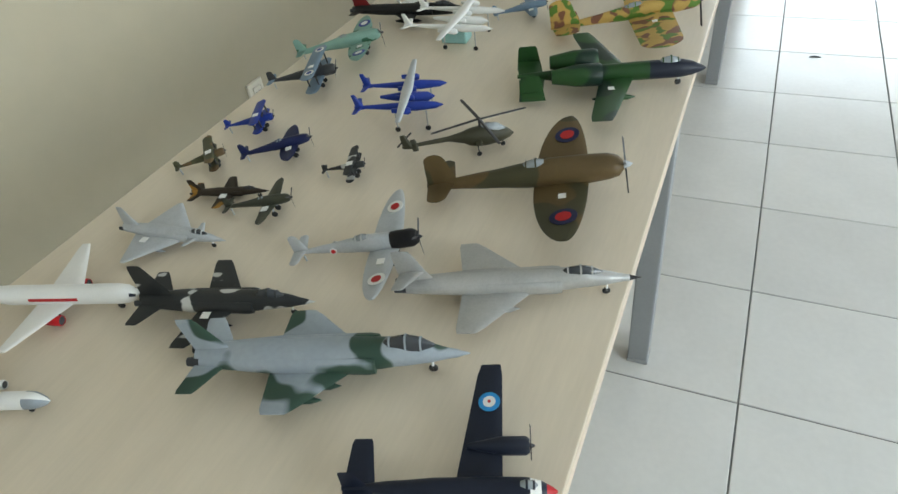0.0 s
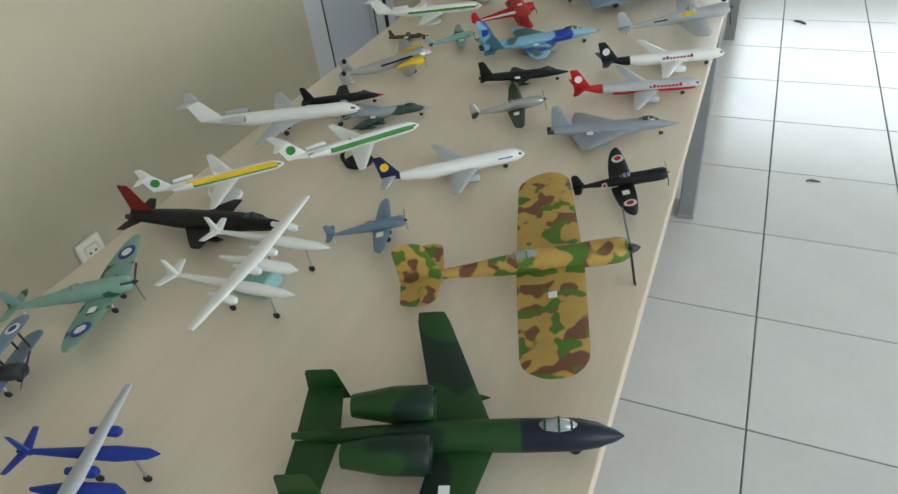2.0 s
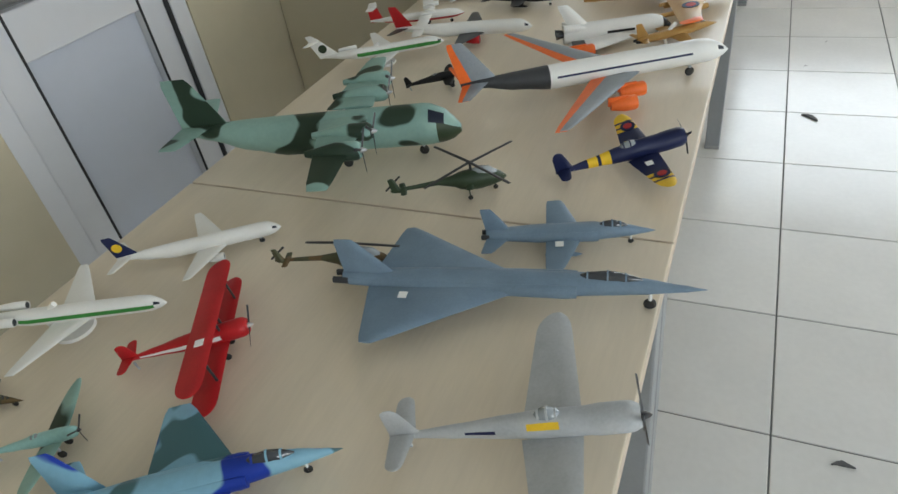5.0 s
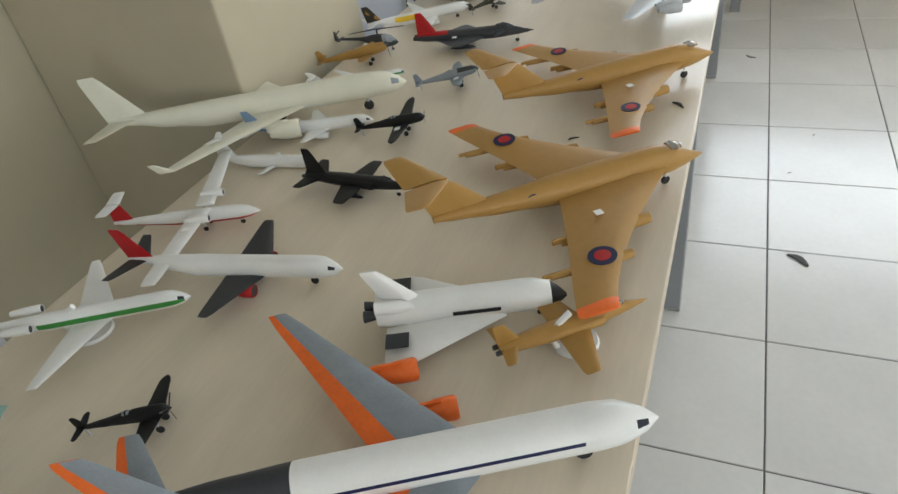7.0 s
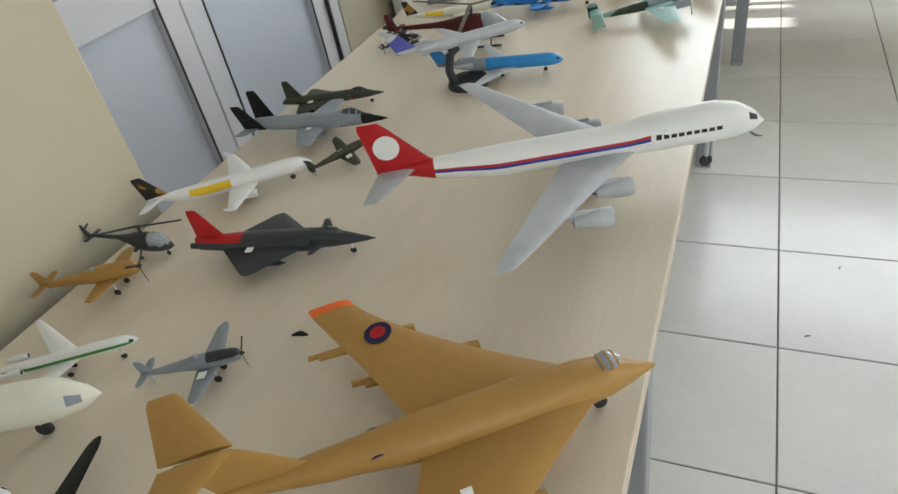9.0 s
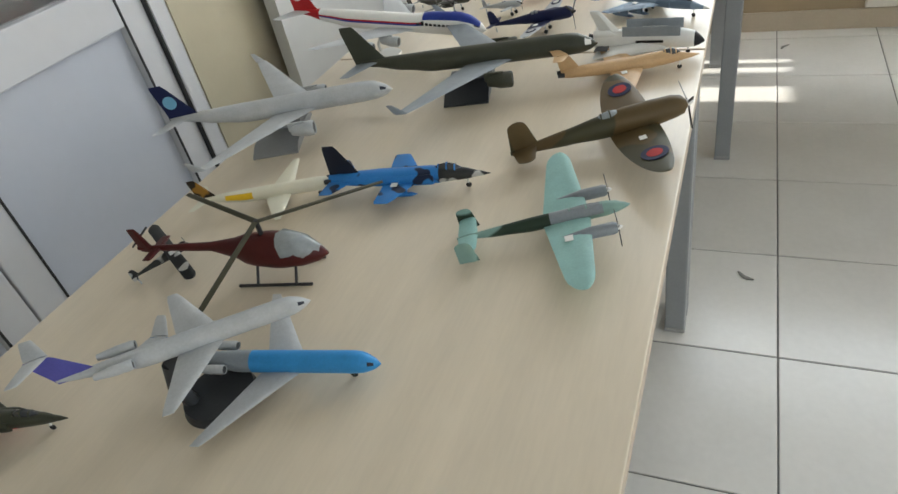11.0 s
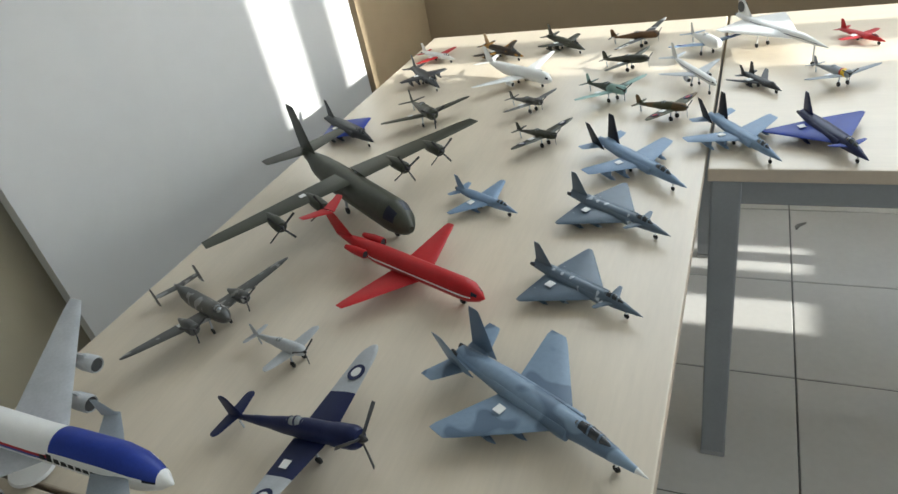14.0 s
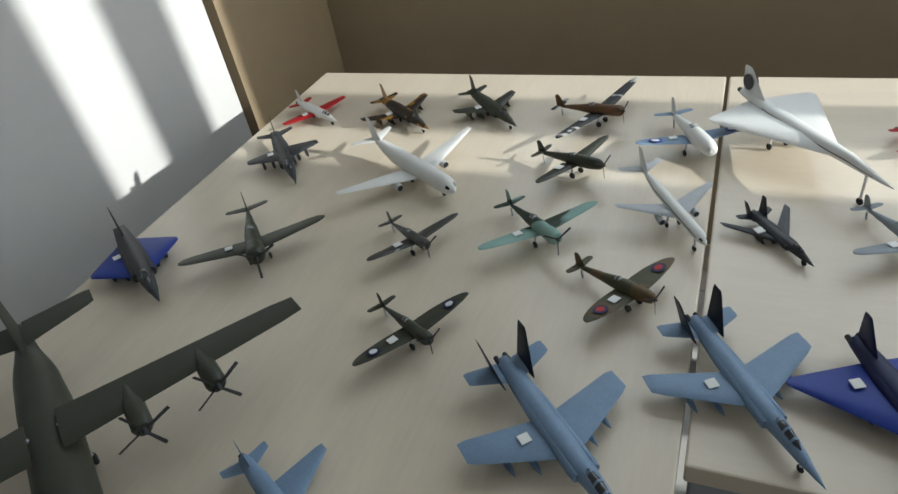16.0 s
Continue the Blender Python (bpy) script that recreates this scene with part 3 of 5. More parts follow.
    if tipf is not None:
        # where the tips stand along the hull sets the sweep, or shifts a straight wing
        if gear == "tail" or ell or shape == "transport":
            wx = max(.08, min(.4, tipf - sw - ct * .5)) if not ell else max(.08, min(.4, tipf - .4 * cr))
        else:
            sw = max(.0, min(.5, tipf - wx - ct * .5))
    half, zr = span / 2, zc + wz * R
    thick = max(0.003, 0.022 * cr * L * 2)
    for lev in ([0] if not upper else [0, 1]):
        z0 = zr + lev * upper
        for s in (-1, 1):
            bm = bmesh.new()
            y0 = (R * .55 if not lev else 0.0)
            wing_panel(bm, X(wx), cr * L, X(wx + sw), ct * L, s * y0, s * half, z0, z0 + dih * half * (1 - lev), thick, ell, 0, 1 if tip else None, trail, rnd=gear == "tail", crescent=crescent, tipbands=tipbands)
            w = part("upper_wing" if lev else "wing", bm, [wings, tip or wings], e, smooth=True)
            yr = half * .66
            u = (yr - y0) / (half - y0)
            ck = math.sqrt(1 - u * u) if ell else 1
            xc = X(wx + sw * (0 if ell else u)) - (cr * L * (.36 - .36 * ck) if ell else 0)
            chord = cr * L * ck if ell else (cr + (ct - cr) * u) * L
            if crescent:
                chord = (cr + (ct - cr) * (1 - (1 - u) ** 1.7)) * L
                xc = X(wx + sw * (1 - (1 - u) ** 1.35))
            ztop = z0 + dih * half * u * (1 - lev) + thick * (1 - .55 * u) * .86 + 0.0009
            slope = math.atan(1.18 * thick * (1 - .55 * u) / chord)
            lean = s * math.atan(dih * half / (half - y0)) if not lev else 0.0
            xm = xc - chord * .42
            if winglet:
                bm = bmesh.new()
                fin_panel(bm, X(wx + sw), ct * L, X(wx + sw + .05), ct * L * .4, s * half * .985, z0 + dih * half * .98, z0 + dih * half + winglet, thick * .5, lean=s * .25)
                part("winglet", bm, wings, w)
            if roundel and (lev or not upper):
                rad = min(chord * .36, half * rsize)
                for i, cc in enumerate(roundel):
                    spot = disc(rad * (1 - .42 * i), 0, 0, .0004 * i)
                    spot.transform(Matrix.Translation((xm, s * yr, ztop)) @ Matrix.Rotation(lean, 4, "X") @ Matrix.Rotation(-slope, 4, "Y"))
                    part("roundel", spot, cc, w)
            if sticker and s < 0 and (lev or not upper):
                u2 = .34
                ss = 0.0055
                xx = X(wx + sw * u2 * (0 if ell else 1)) - cr * L * .45
                zz = z0 + dih * half * u2 * (1 - lev) + thick + .0003
                part("price_sticker", box(xx - ss, xx + ss, s * half * u2 - ss, s * half * u2 + ss, zz, zz + .0008), STICK, w, "small white paper sticker")
            for k in range(stores):
                u3 = .35 + .25 * k
                ys, zs = s * half * u3, z0 + dih * half * u3 - thick - .012 * min(1, L / .25)
                xs = X(wx + sw * u3) - cr * L * .3
                bm = bmesh.new()
                rr = .014 * L
                loft(bm, [(xs + .1 * L, rr * .1, rr * .1, zs, ys), (xs + .06 * L, rr, rr, zs, ys), (xs - .08 * L, rr, rr, zs, ys), (xs - .12 * L, rr * .3, rr * .3, zs, ys)], 8)
                box_into(bm, xs - .04 * L, xs + .04 * L, ys - .002, ys + .002, zs, z0 + dih * half * u3)
                part("drop_tank" if k == 0 else "missile", bm, body, w, smooth=True)
    if upper:
        for s in (-1, 1):
            for q in (.15, .8):
                for yy in (half * .6, R * .5):
                    bm = bmesh.new()
                    rod_into(bm, (X(wx + cr * q), s * yy, zr), (X(wx + cr * q), s * yy, zr + upper), .0016)
                    part("strut", bm, BLADE, e)
    # tail
    zt = zc + R * (.55 if shape not in ("fighter", "bomber") else .2)
    ts, tc, tt, tw, tz = tail
    tdih = .18 if crescent else .06
    plain_tip = tipbands == ((.75, 1.0),)
    fh, fc, ft, fs = fin
    fx = 1 - fc * 1.02
    ztt = zc + tz * R if not ttail else zt + fh * L
    if ts:
        for s in (-1, 1):
            bm = bmesh.new()
            txr = (1 - tc * 1.05) if not ttail else fx + fs
            wing_panel(bm, X(txr), tc * L, X(txr + tw), tt * L, s * R * (.1 if ttail else .15), s * ts * L / 2, ztt, ztt + tdih * ts * L / 2, thick * .5, mi=0, tipmi=1 if tip and plain_tip else None, trail=trail, rnd=gear == "tail")
            part("tailplane", bm, [tails, tip or tails], e, smooth=True)
    for s in ((-1, 1) if twin else (0,)):
        bm = bmesh.new()
        fin_panel(bm, X(fx), fc * L, X(fx + fs), ft * L, s * twin * L, zt - (R * .3 if twin < .1 else fh * L * .35), zt + fh * L * (1 if twin < .1 else .65), thick * .5, lean=s * (.2 if twin < .1 else 0), tipmi=1 if tip and plain_tip else None, rnd=gear == "tail", trail=trail)
        fo = part("fin", bm, [fins, tip or fins], e, smooth=True)
        if fin_mark:
            for q in (-1, 1):
                part("fin_mark", disc(fc * L * .2, X(fx + fs * .5 + fc * .38), s * twin * L + q * (thick * .42 + .0008), zt + fh * L * .5, "y"), fin_mark, fo)
    if canards:
        for s in (-1, 1):
            bm = bmesh.new()
            wing_panel(bm, X(.22), .09 * L, X(.29), .03 * L, s * R * .5, s * (R + .1 * L), zc + R * .2, zc + R * .25, thick * .4)
            part("canard", bm, wings, e, smooth=True)
    # engines
    for q in engines:
        yf, xf, lf, rf, zf = q[:5]
        col = q[5] if len(q) > 5 else wings
        pr = q[6] if len(q) > 6 else 0
        y, x0, ln, rr, z = yf * half, X(xf), lf * L, rf * L, zr + zf * L + dih * abs(yf) * half
        bm = bmesh.new()
        if pr:
            loft(bm, [(x0, rr * .75, rr * .75, z, y), (x0 - ln * .06, rr, rr, z, y), (x0 - ln * .45, rr, rr, z, y), (x0 - ln, rr * .25, rr * .35, z, y)], 12)
        else:
            loft(bm, [(x0 - ln * .12, rr * .7, rr * .7, z, y), (x0, rr * .86, rr * .86, z, y), (x0 - ln * .08, rr, rr, z, y), (x0 - ln * .5, rr * .97, rr * .97, z, y), (x0 - ln, rr * .6, rr * .6, z, y)], 14)
            if zf < 0:
                box_into(bm, x0 - ln * 1.1, x0 - ln * .35, y - .0015, y + .0015, z, z + abs(zf) * L)
        en = part("engine", bm, col, e, smooth=True)
        if pr:
            propeller(en, x0 + rr * .1, y, z, pr * L, blades, spin, 10 + 37 * abs(yf))
        else:
            bm = bmesh.new()
            loft(bm, [(x0 - ln * .035, rr * .78, rr * .78, z, y), (x0 - ln * .11, rr * .72, rr * .72, z, y)], 14)
            part("fan", bm, DGREY, en)
    if nose_prop:
        propeller(e, X(0) + .006 * L, 0, zc - .05 * R, nose_prop * L, blades, spin, 25)
    # undercarriage
    slope = math.tan(radians(pitch))
    xm = X(wx + cr * .35)
    if gear == "tri":
        spots = [(X(.14), 0), (X(wx + cr * .62), .5), (X(wx + cr * .62), -.5)]
    elif gear == "tail":
        spots = [(xm, .75), (xm, -.75), (X(.93), 0)]
    else:
        spots = []
    for x, s in spots:
        y = s * max(R * 1.5, .09 * L)
        g = slope * (x - xm) if gear == "tail" else 0.0
        small = gear == "tail" and s == 0
        rw = wr * (.5 if small else (1.25 if gear == "tail" else 1))
        bm = bmesh.new()
        rod_into(bm, (x, y, g + rw), (x, y * .75, zc - R * .35 if s == 0 else zr), max(.0014, .006 * L))
        lg = part("landing_gear", bm, legs, e)
        part("wheel", wheel_bm(x, y, g + rw, rw, rw * .7), RUBBER, lg, "black rubber wheel")
    if fus_roundel and roundel:
        for s in (-1, 1):
            for i, cc in enumerate(roundel):
                part("roundel", disc(R * .42 * (1 - .36 * i), X(.66), s * (R * .62 + .0006 * i), zc + R * .14, "y"), cc, fus)
    e["pitch"] = pitch
    e["xm"] = xm
    if stand:
        kind, scol = stand
        bm = bmesh.new()
        if kind == "block":
            ap = [(.085, 0), (.085, .004), (.06, .014), (.0, .02), (-.06, .014), (-.085, .004), (-.085, 0)]
            a_ = [bm.verts.new((p[1] * 0 + .03, p[0], p[1])) for p in ap]
            b_ = [bm.verts.new((-.06, p[0], p[1] + .0)) for p in ap]
            bm.faces.new(a_), bm.faces.new(b_)
            for i in range(len(ap)):
                bm.faces.new((a_[i], a_[(i + 1) % len(ap)], b_[(i + 1) % len(ap)], b_[i]))
            loft(bm, [(.028, .001, .012, .02, .0)] + [(.02, .006, .012, .02, 0), (-.03, .006, .012, .02, 0), (-.04, .001, .012, .02, 0)], 8)
            box_into(bm, -.028, .014, -.005, .005, .012, zc - R * .8, .002)
        elif kind == "ring":
            bmesh.ops.create_cone(bm, cap_ends=True, segments=24, radius1=.028, radius2=.026, depth=.004, matrix=Matrix.Translation((0, 0, .002)))
            pts = [(-.024, .003), (-.03, .02), (-.022, .038), (-.006, max(.05, zc - R * .9))]
            for p, q in zip(pts, pts[1:]):
                rod_into(bm, (p[0], 0, p[1]), (q[0], 0, q[1]), .004)
        elif kind == "arch":
            bmesh.ops.create_cone(bm, cap_ends=True, segments=28, radius1=.045, radius2=.042, depth=.012, matrix=Matrix.Translation((0, 0, .006)))
            pts = [(-.03, .01), (-.038, .04), (-.03, .075), (-.008, zc - R * .7)]
            for p, q in zip(pts, pts[1:]):
                rod_into(bm, (p[0], 0, p[1]), (q[0], 0, q[1]), .009, 10)
        part("stand", bm, scol, e, "plastic display stand", smooth=True)
    return tagged(e, label, "model aircraft", group)


def put(e, x, y, heading, z=TOP):
    """Rest a model on the table, nose along the heading, tail-sitters leaning back on their wheels."""
    p, xm = e["pitch"], e["xm"]
    del e["pitch"], e["xm"]
    e.matrix_basis = pose(x, y, z + 0.0004, 0, 0, heading) @ Matrix.Translation((xm, 0, 0)) @ Matrix.Rotation(radians(-p), 4, "Y") @ Matrix.Translation((-xm, 0, 0))
    return e


# families, each with its own build
def jet(label, L, span, **k):
    a = dict(r=.055, canopy=(.16, .34, .75), stores=1, intake=True, legs=WHITE)
    a.update(k)
    return aircraft("jet_fighter_model", label, L, span, **a)


def delta(label, L, span, **k):
    a = dict(wing=(.34, .52, .05, .44, -.25, 0.0), tail=(0, .1, .1, 0, 0), canards=True, fin=(.2, .2, .06, .14))
    a.update(k)
    return jet(label, L, span, **a)


def warbird(label, L, span, **k):
    a = dict(r=.07, shape="prop", wing=(.22, .24, .12, .04, -.7, .10), ell=False, tail=(.36, .11, .07, .03, .4), fin=(.14, .14, .07, .07),
             canopy=(.33, .5, .55), gear="tail", pitch=9.0, nose_prop=.16, spin=BLADE)
    a.update(k)
    return aircraft("propeller_plane_model", label, L, span, **a)


def airliner(label, L, span, **k):
    a = dict(r=.048, shape="airliner", wing=(.33, .19, .05, .21, -.5, .09), tail=(.33, .1, .045, .09, .6), fin=(.16, .15, .06, .13),
             engines=((.34, .36, .1, .026, -.035), (-.34, .36, .1, .026, -.035)), sticker=False)
    a.update(k)
    return aircraft("airliner_model", label, L, span, **a)


def trijet(label, L, span, **k):
    a = dict(r=.042, ttail=True, tail=(.26, .09, .05, .08, 0), fin=(.13, .17, .1, .14), wing=(.36, .19, .05, .19, -.6, .06),
             engines=((.16, .70, .15, .022, .05), (-.16, .70, .15, .022, .05)))
    a.update(k)
    return airliner(label, L, span, **a)


def biplane(label, L, span, **k):
    a = dict(shape="radial", r=.075, wing=(.16, .2, .2, .0, -.7, 0.0), upper=.2 * L, canopy=None, pitch=8.0, nose_prop=.17, blades=2, fin=(.12, .14, .08, .05))
    a.update(k)
    return warbird(label, L, span, **a)


def helicopter(label, L, rotor, body=OLIVE, skids=False, blades=4, turn=15, bubble=False, nose=None):
    e = new("helicopter_model")
    R, zc = .085 * L, .14 * L
    X = lambda f: L * (.5 - f)
    bm = bmesh.new()
    k = ((0, .1, .1, -.3), (.05, .5, .55, -.2), (.13, .85, .95, -.05), (.25, 1, 1.15, .05), (.38, .9, 1.0, .12), (.48, .5, .55, .3), (.6, .24, .28, .45), (.9, .14, .2, .5), (1, .08, .12, .52))
    loft(bm, [(X(f), a * R, b * R, zc + c * R) for f, a, b, c in refine(k, 22)], 14)
    fus = part("fuselage", bm, body, e, smooth=True)
    bm = bmesh.new()
    loft(bm, [(X(.03), R * .3, R * .3, zc - R * .1), (X(.1), R * .75, R * .8, zc + R * .1), (X(.2), R * .95, R, zc + R * .25), (X(.27), R * .6, R * .7, zc + R * .3)] if bubble else
         [(X(.08), R * .3, R * .2, zc + R * .4), (X(.14), R * .6, R * .6, zc + R * .6), (X(.24), R * .6, R * .7, zc + R * .75), (X(.3), R * .3, R * .3, zc + R * .8)], 12)
    part("canopy", bm, CLEAR if not nose else nose, fus, "clear plastic canopy", smooth=True)
    bm = bmesh.new()
    fin_panel(bm, X(.9), .09 * L, X(.96), .05 * L, 0, zc + R * .3, zc + R * 1.9, .004)
    part("tail_fin", bm, body, e)
    for s in (-1, 1):
        bm = bmesh.new()
        wing_panel(bm, X(.86), .06 * L, X(.87), .05 * L, 0, s * .1 * L, zc + R * .5, zc + R * .5, .003)
        part("tailplane", bm, body, e)
        bm = bmesh.new()
        wing_panel(bm, X(.3), .07 * L, X(.31), .06 * L, s * R * .7, s * .13 * L, zc, zc - R * .2, .004)
        if not skids:
            part("stub_wing", bm, body, e)
        else:
            bm.free()
    zr = zc + R * 2.0
    bm = bmesh.new()
    rod_into(bm, (X(.3), 0, zc + R * .8), (X(.3), 0, zr + .002), .012 * L, 8)
    mast = part("rotor_mast", bm, BLADE, e)
    for b in range(blades):
        bb = bmesh.new()
        wing_panel(bb, .016 * L, .032 * L, .016 * L, .032 * L, .01 * L, rotor, 0, -.03 * rotor, .0022)
        bb.transform(Matrix.Translation((X(.3), 0, zr)) @ Matrix.Rotation(radians(turn + 360 * b / blades), 4, "Z"))
        part("rotor_blade", bb, BLADE if not skids else OLIVE, mast)
    bm = bmesh.new()
    for b in range(2):
        a = radians(40 + 180 * b)
        rod_into(bm, (X(.97), .004, zc + R * 1.2), (X(.97) + .09 * L * math.cos(a), .004, zc + R * 1.2 + .09 * L * math.sin(a)), .0016)
    part("tail_rotor", bm, BLADE, e)
    if skids:
        for s in (-1, 1):
            bm = bmesh.new()
            y = s * .1 * L
            rod_into(bm, (X(.08), y, .0025), (X(.46), y, .0025), .0025)
            for f in (.16, .36):
                rod_into(bm, (X(f), y, .003), (X(f), s * R * .4, zc - R * .5), .002)
            part("skid", bm, BLADE, e)
    else:
        for f, s in ((.1, 0), (.34, 1), (.34, -1)):
            rw, y = .022 * L, s * .09 * L
            bm = bmesh.new()
            rod_into(bm, (X(f), y, rw), (X(f), y * .6, zc - R * .4), .006 * L)
            lg = part("landing_gear", bm, body, e)
            part("wheel", wheel_bm(X(f), y, rw, rw, rw * .7), RUBBER, lg)
    e["pitch"], e["xm"] = 0.0, 0.0
    return tagged(e, label, "model helicopter", "model aircraft on the tables")


def shuttle(label, L, bay=False):
    e = new("space_shuttle_model")
    R, zc = .085 * L, .15 * L
    X = lambda f: L * (.5 - f)
    k = ((0, .12, .12, -.35), (.03, .5, .5, -.25), (.09, .85, .85, -.1), (.18, 1, 1.05, 0), (.9, 1, 1.05, 0), (1, 1, 1, 0))
    bm = bmesh.new()
    loft(bm, [(X(f), a * R, b * R, zc + c * R) for f, a, b, c in refine(k, 24)], 18, pick=lambda fx, a: 1 if fx < .1 else (2 if bay and .22 < fx < .72 and a < 40 else 0))
    fus = part("fuselage", bm, [WHITE, BLACK, LGREY], e, smooth=True)
    for s in (-1, 1):
        bm = bmesh.new()
        wing_panel(bm, X(.32), .64 * L, X(.80), .16 * L, s * R * .8, s * .33 * L, zc - R * .8, zc - R * .75, .014)
        w = part("wing", bm, WHITE, e, smooth=True)
        part("elevon_stripe", box(X(.95), X(.83), s * .22 * L - .012, s * .22 * L + .012, zc - R * .8 + .0125, zc - R * .8 + .0135), DGREY, w)
        bm = bmesh.new()
        loft(bm, [(X(.78), R * .1, R * .1, zc + R * .6, s * R * .6), (X(.86), R * .4, R * .45, zc + R * .75, s * R * .6), (X(1.0), R * .42, R * .48, zc + R * .75, s * R * .6)], 10)
        part("engine_pod", bm, WHITE, fus, smooth=True)
        bm = bmesh.new()
        loft(bm, [(X(1.0), R * .25, R * .25, zc + R * .1, s * R * .45), (X(1.07), R * .4, R * .4, zc + R * .1, s * R * .45)], 12)
        part("nozzle", bm, DGREY, fus, smooth=True)
        if bay:
            b2 = bmesh.new()
            loft(b2, [(X(.2), .0015, R * .55, zc + R * 1.25, s * R * 1.2), (X(.72), .0015, R * .55, zc + R * 1.25, s * R * 1.2)], 10)
            part("bay_door", b2, [MGREY], fus, "open grey-lined payload bay door")
    if bay:
        bm = bmesh.new()
        loft(bm, [(X(.3), R * .3, R * .3, zc + R * .85), (X(.34), R * .55, R * .5, zc + R * .85), (X(.55), R * .55, R * .5, zc + R * .85), (X(.6), R * .3, R * .3, zc + R * .85)], 12)
        part("payload", bm, SILVER, fus, smooth=True)
    bm = bmesh.new()
    fin_panel(bm, X(.76), .2 * L, X(.95), .1 * L, 0, zc + R * .9, zc + R * .9 + .2 * L, .008)
    part("fin", bm, WHITE, e, smooth=True)
    part("cargo_stripe", box(X(.60), X(.35), -R * 1.004 - .001, -R * 1.004, zc - .002, zc + .003), BLACK, fus)
    for f, s in ((.14, 0), (.72, 1), (.72, -1)):
        rw, y = .02 * L, s * .12 * L
        bm = bmesh.new()
        rod_into(bm, (X(f), y, rw), (X(f), y, zc - R * .6), .007 * L)
        lg = part("landing_gear", bm, METAL, e)
        part("wheel", wheel_bm(X(f), y, rw, rw, rw * .7), RUBBER, lg)
    e["pitch"], e["xm"] = 0.0, 0.0
    return tagged(e, label, "model spacecraft", "model aircraft on the tables")


def twin_hull(label, L, span, body, wings, stand=None):
    """Carrier plane with two long hulls, a pod between and one long straight wing."""
    e = new("twin_hull_plane_model")
    zc = .05
    X = lambda f: L * (.5 - f)
    for s in (-1, 1):
        bm = bmesh.new()
        loft(bm, [(X(0), .001, .001, zc, s * .17 * span), (X(.08), .006, .006, zc, s * .17 * span), (X(.3), .0085, .009, zc, s * .17 * span), (X(.7), .005, .005, zc + .002, s * .17 * span), (X(1), .002, .002, zc + .004, s * .17 * span)], 10)
        h = part("hull", bm, body, e, smooth=True)
        bm = bmesh.new()
        fin_panel(bm, X(.88), .1 * L, X(.97), .05 * L, s * .17 * span, zc, zc + .028, .003)
        part("fin", bm, body, h)
        for q in (-1, 1):
            bm = bmesh.new()
            wing_panel(bm, X(.9), .09 * L, X(.95), .05 * L, s * .17 * span, s * .17 * span + q * .03, zc + .003, zc + .006, .002)
            part("tailplane", bm, body, h)
        bm = bmesh.new()
        wing_panel(bm, X(.36), .13 * L, X(.4), .06 * L, 0, s * span / 2, zc + .012, zc + .014, .004)
        part("wing", bm, wings, e, smooth=True)
        for q in (.07, .27):
            bm = bmesh.new()
            y = s * q * span
            loft(bm, [(X(.34), .004, .004, zc + .004, y), (X(.37), .0065, .0065, zc + .004, y), (X(.55), .004, .004, zc + .006, y)], 10)
            part("engine", bm, body, e, smooth=True)
        for f in (.2, .55):
            bm = bmesh.new()
            rod_into(bm, (X(f), s * .17 * span, .005), (X(f), s * .17 * span, zc), .0015)
            lg = part("landing_gear", bm, METAL, e)
            part("wheel", wheel_bm(X(f), s * .17 * span, .005, .005, .004), RUBBER, lg)
    bm = bmesh.new()
    loft(bm, [(X(.12), .001, .001, zc - .004), (X(.2), .009, .009, zc - .004), (X(.5), .009, .009, zc - .002), (X(.75), .002, .003, zc)], 12)
    part("centre_pod", bm, body, e, smooth=True)
    if stand:
        part("stand", box(-.03, .03, -.022, .022, 0, .03, .004), stand, e, "pale blue plastic stand")
    e["pitch"], e["xm"] = 0.0, 0.0
    return tagged(e, label, "model aircraft", "model aircraft on the tables")


# ---- model aircraft on the tables ----
put(warbird("midnight blue twin-engined patrol bomber model with white star marks", 0.206, 0.290, shape='bomber', r=.06, body=NIGHT, nose_prop=0, engines=((.3, .12, .3, .045, .02, NIGHT, .1), (-.3, .12, .3, .045, .02, NIGHT, .1)), wing=(.25,.22,.12,.02,0,.05), roundel=(SKYBLUE, WHITE, RED), canopy=(.08,.2,.5), tail=(.5,.15,.1,.04,.4), pitch=0, gear='tri', second=(WHITE, RED), bands=((0,.05,0,180,2),(.07,.13,0,75,1)), tipf=0.25), -0.100, -0.815, 19.8)
put(jet("grey and green camouflaged twin-seat jet fighter model with pylon tanks", 0.321, 0.156, body=CAMO_GG, r=.06, wing=(.38,.34,.1,.2,-.4,0), stores=2, sticker=False, tail=(.36,.14,.07,.1,0), canopy=(.12,.32,.8), tipf=0.66), -0.291, -0.711, 19.4)
put(jet("black jet model with white claw-like streaks", 0.239, 0.163, body=CAMO_DARK, r=.06, stores=1, tail=(.42,.18,.07,.12,.1), fin=(.24,.22,.08,.14), tipf=0.65), -0.479, -0.669, 17.1)
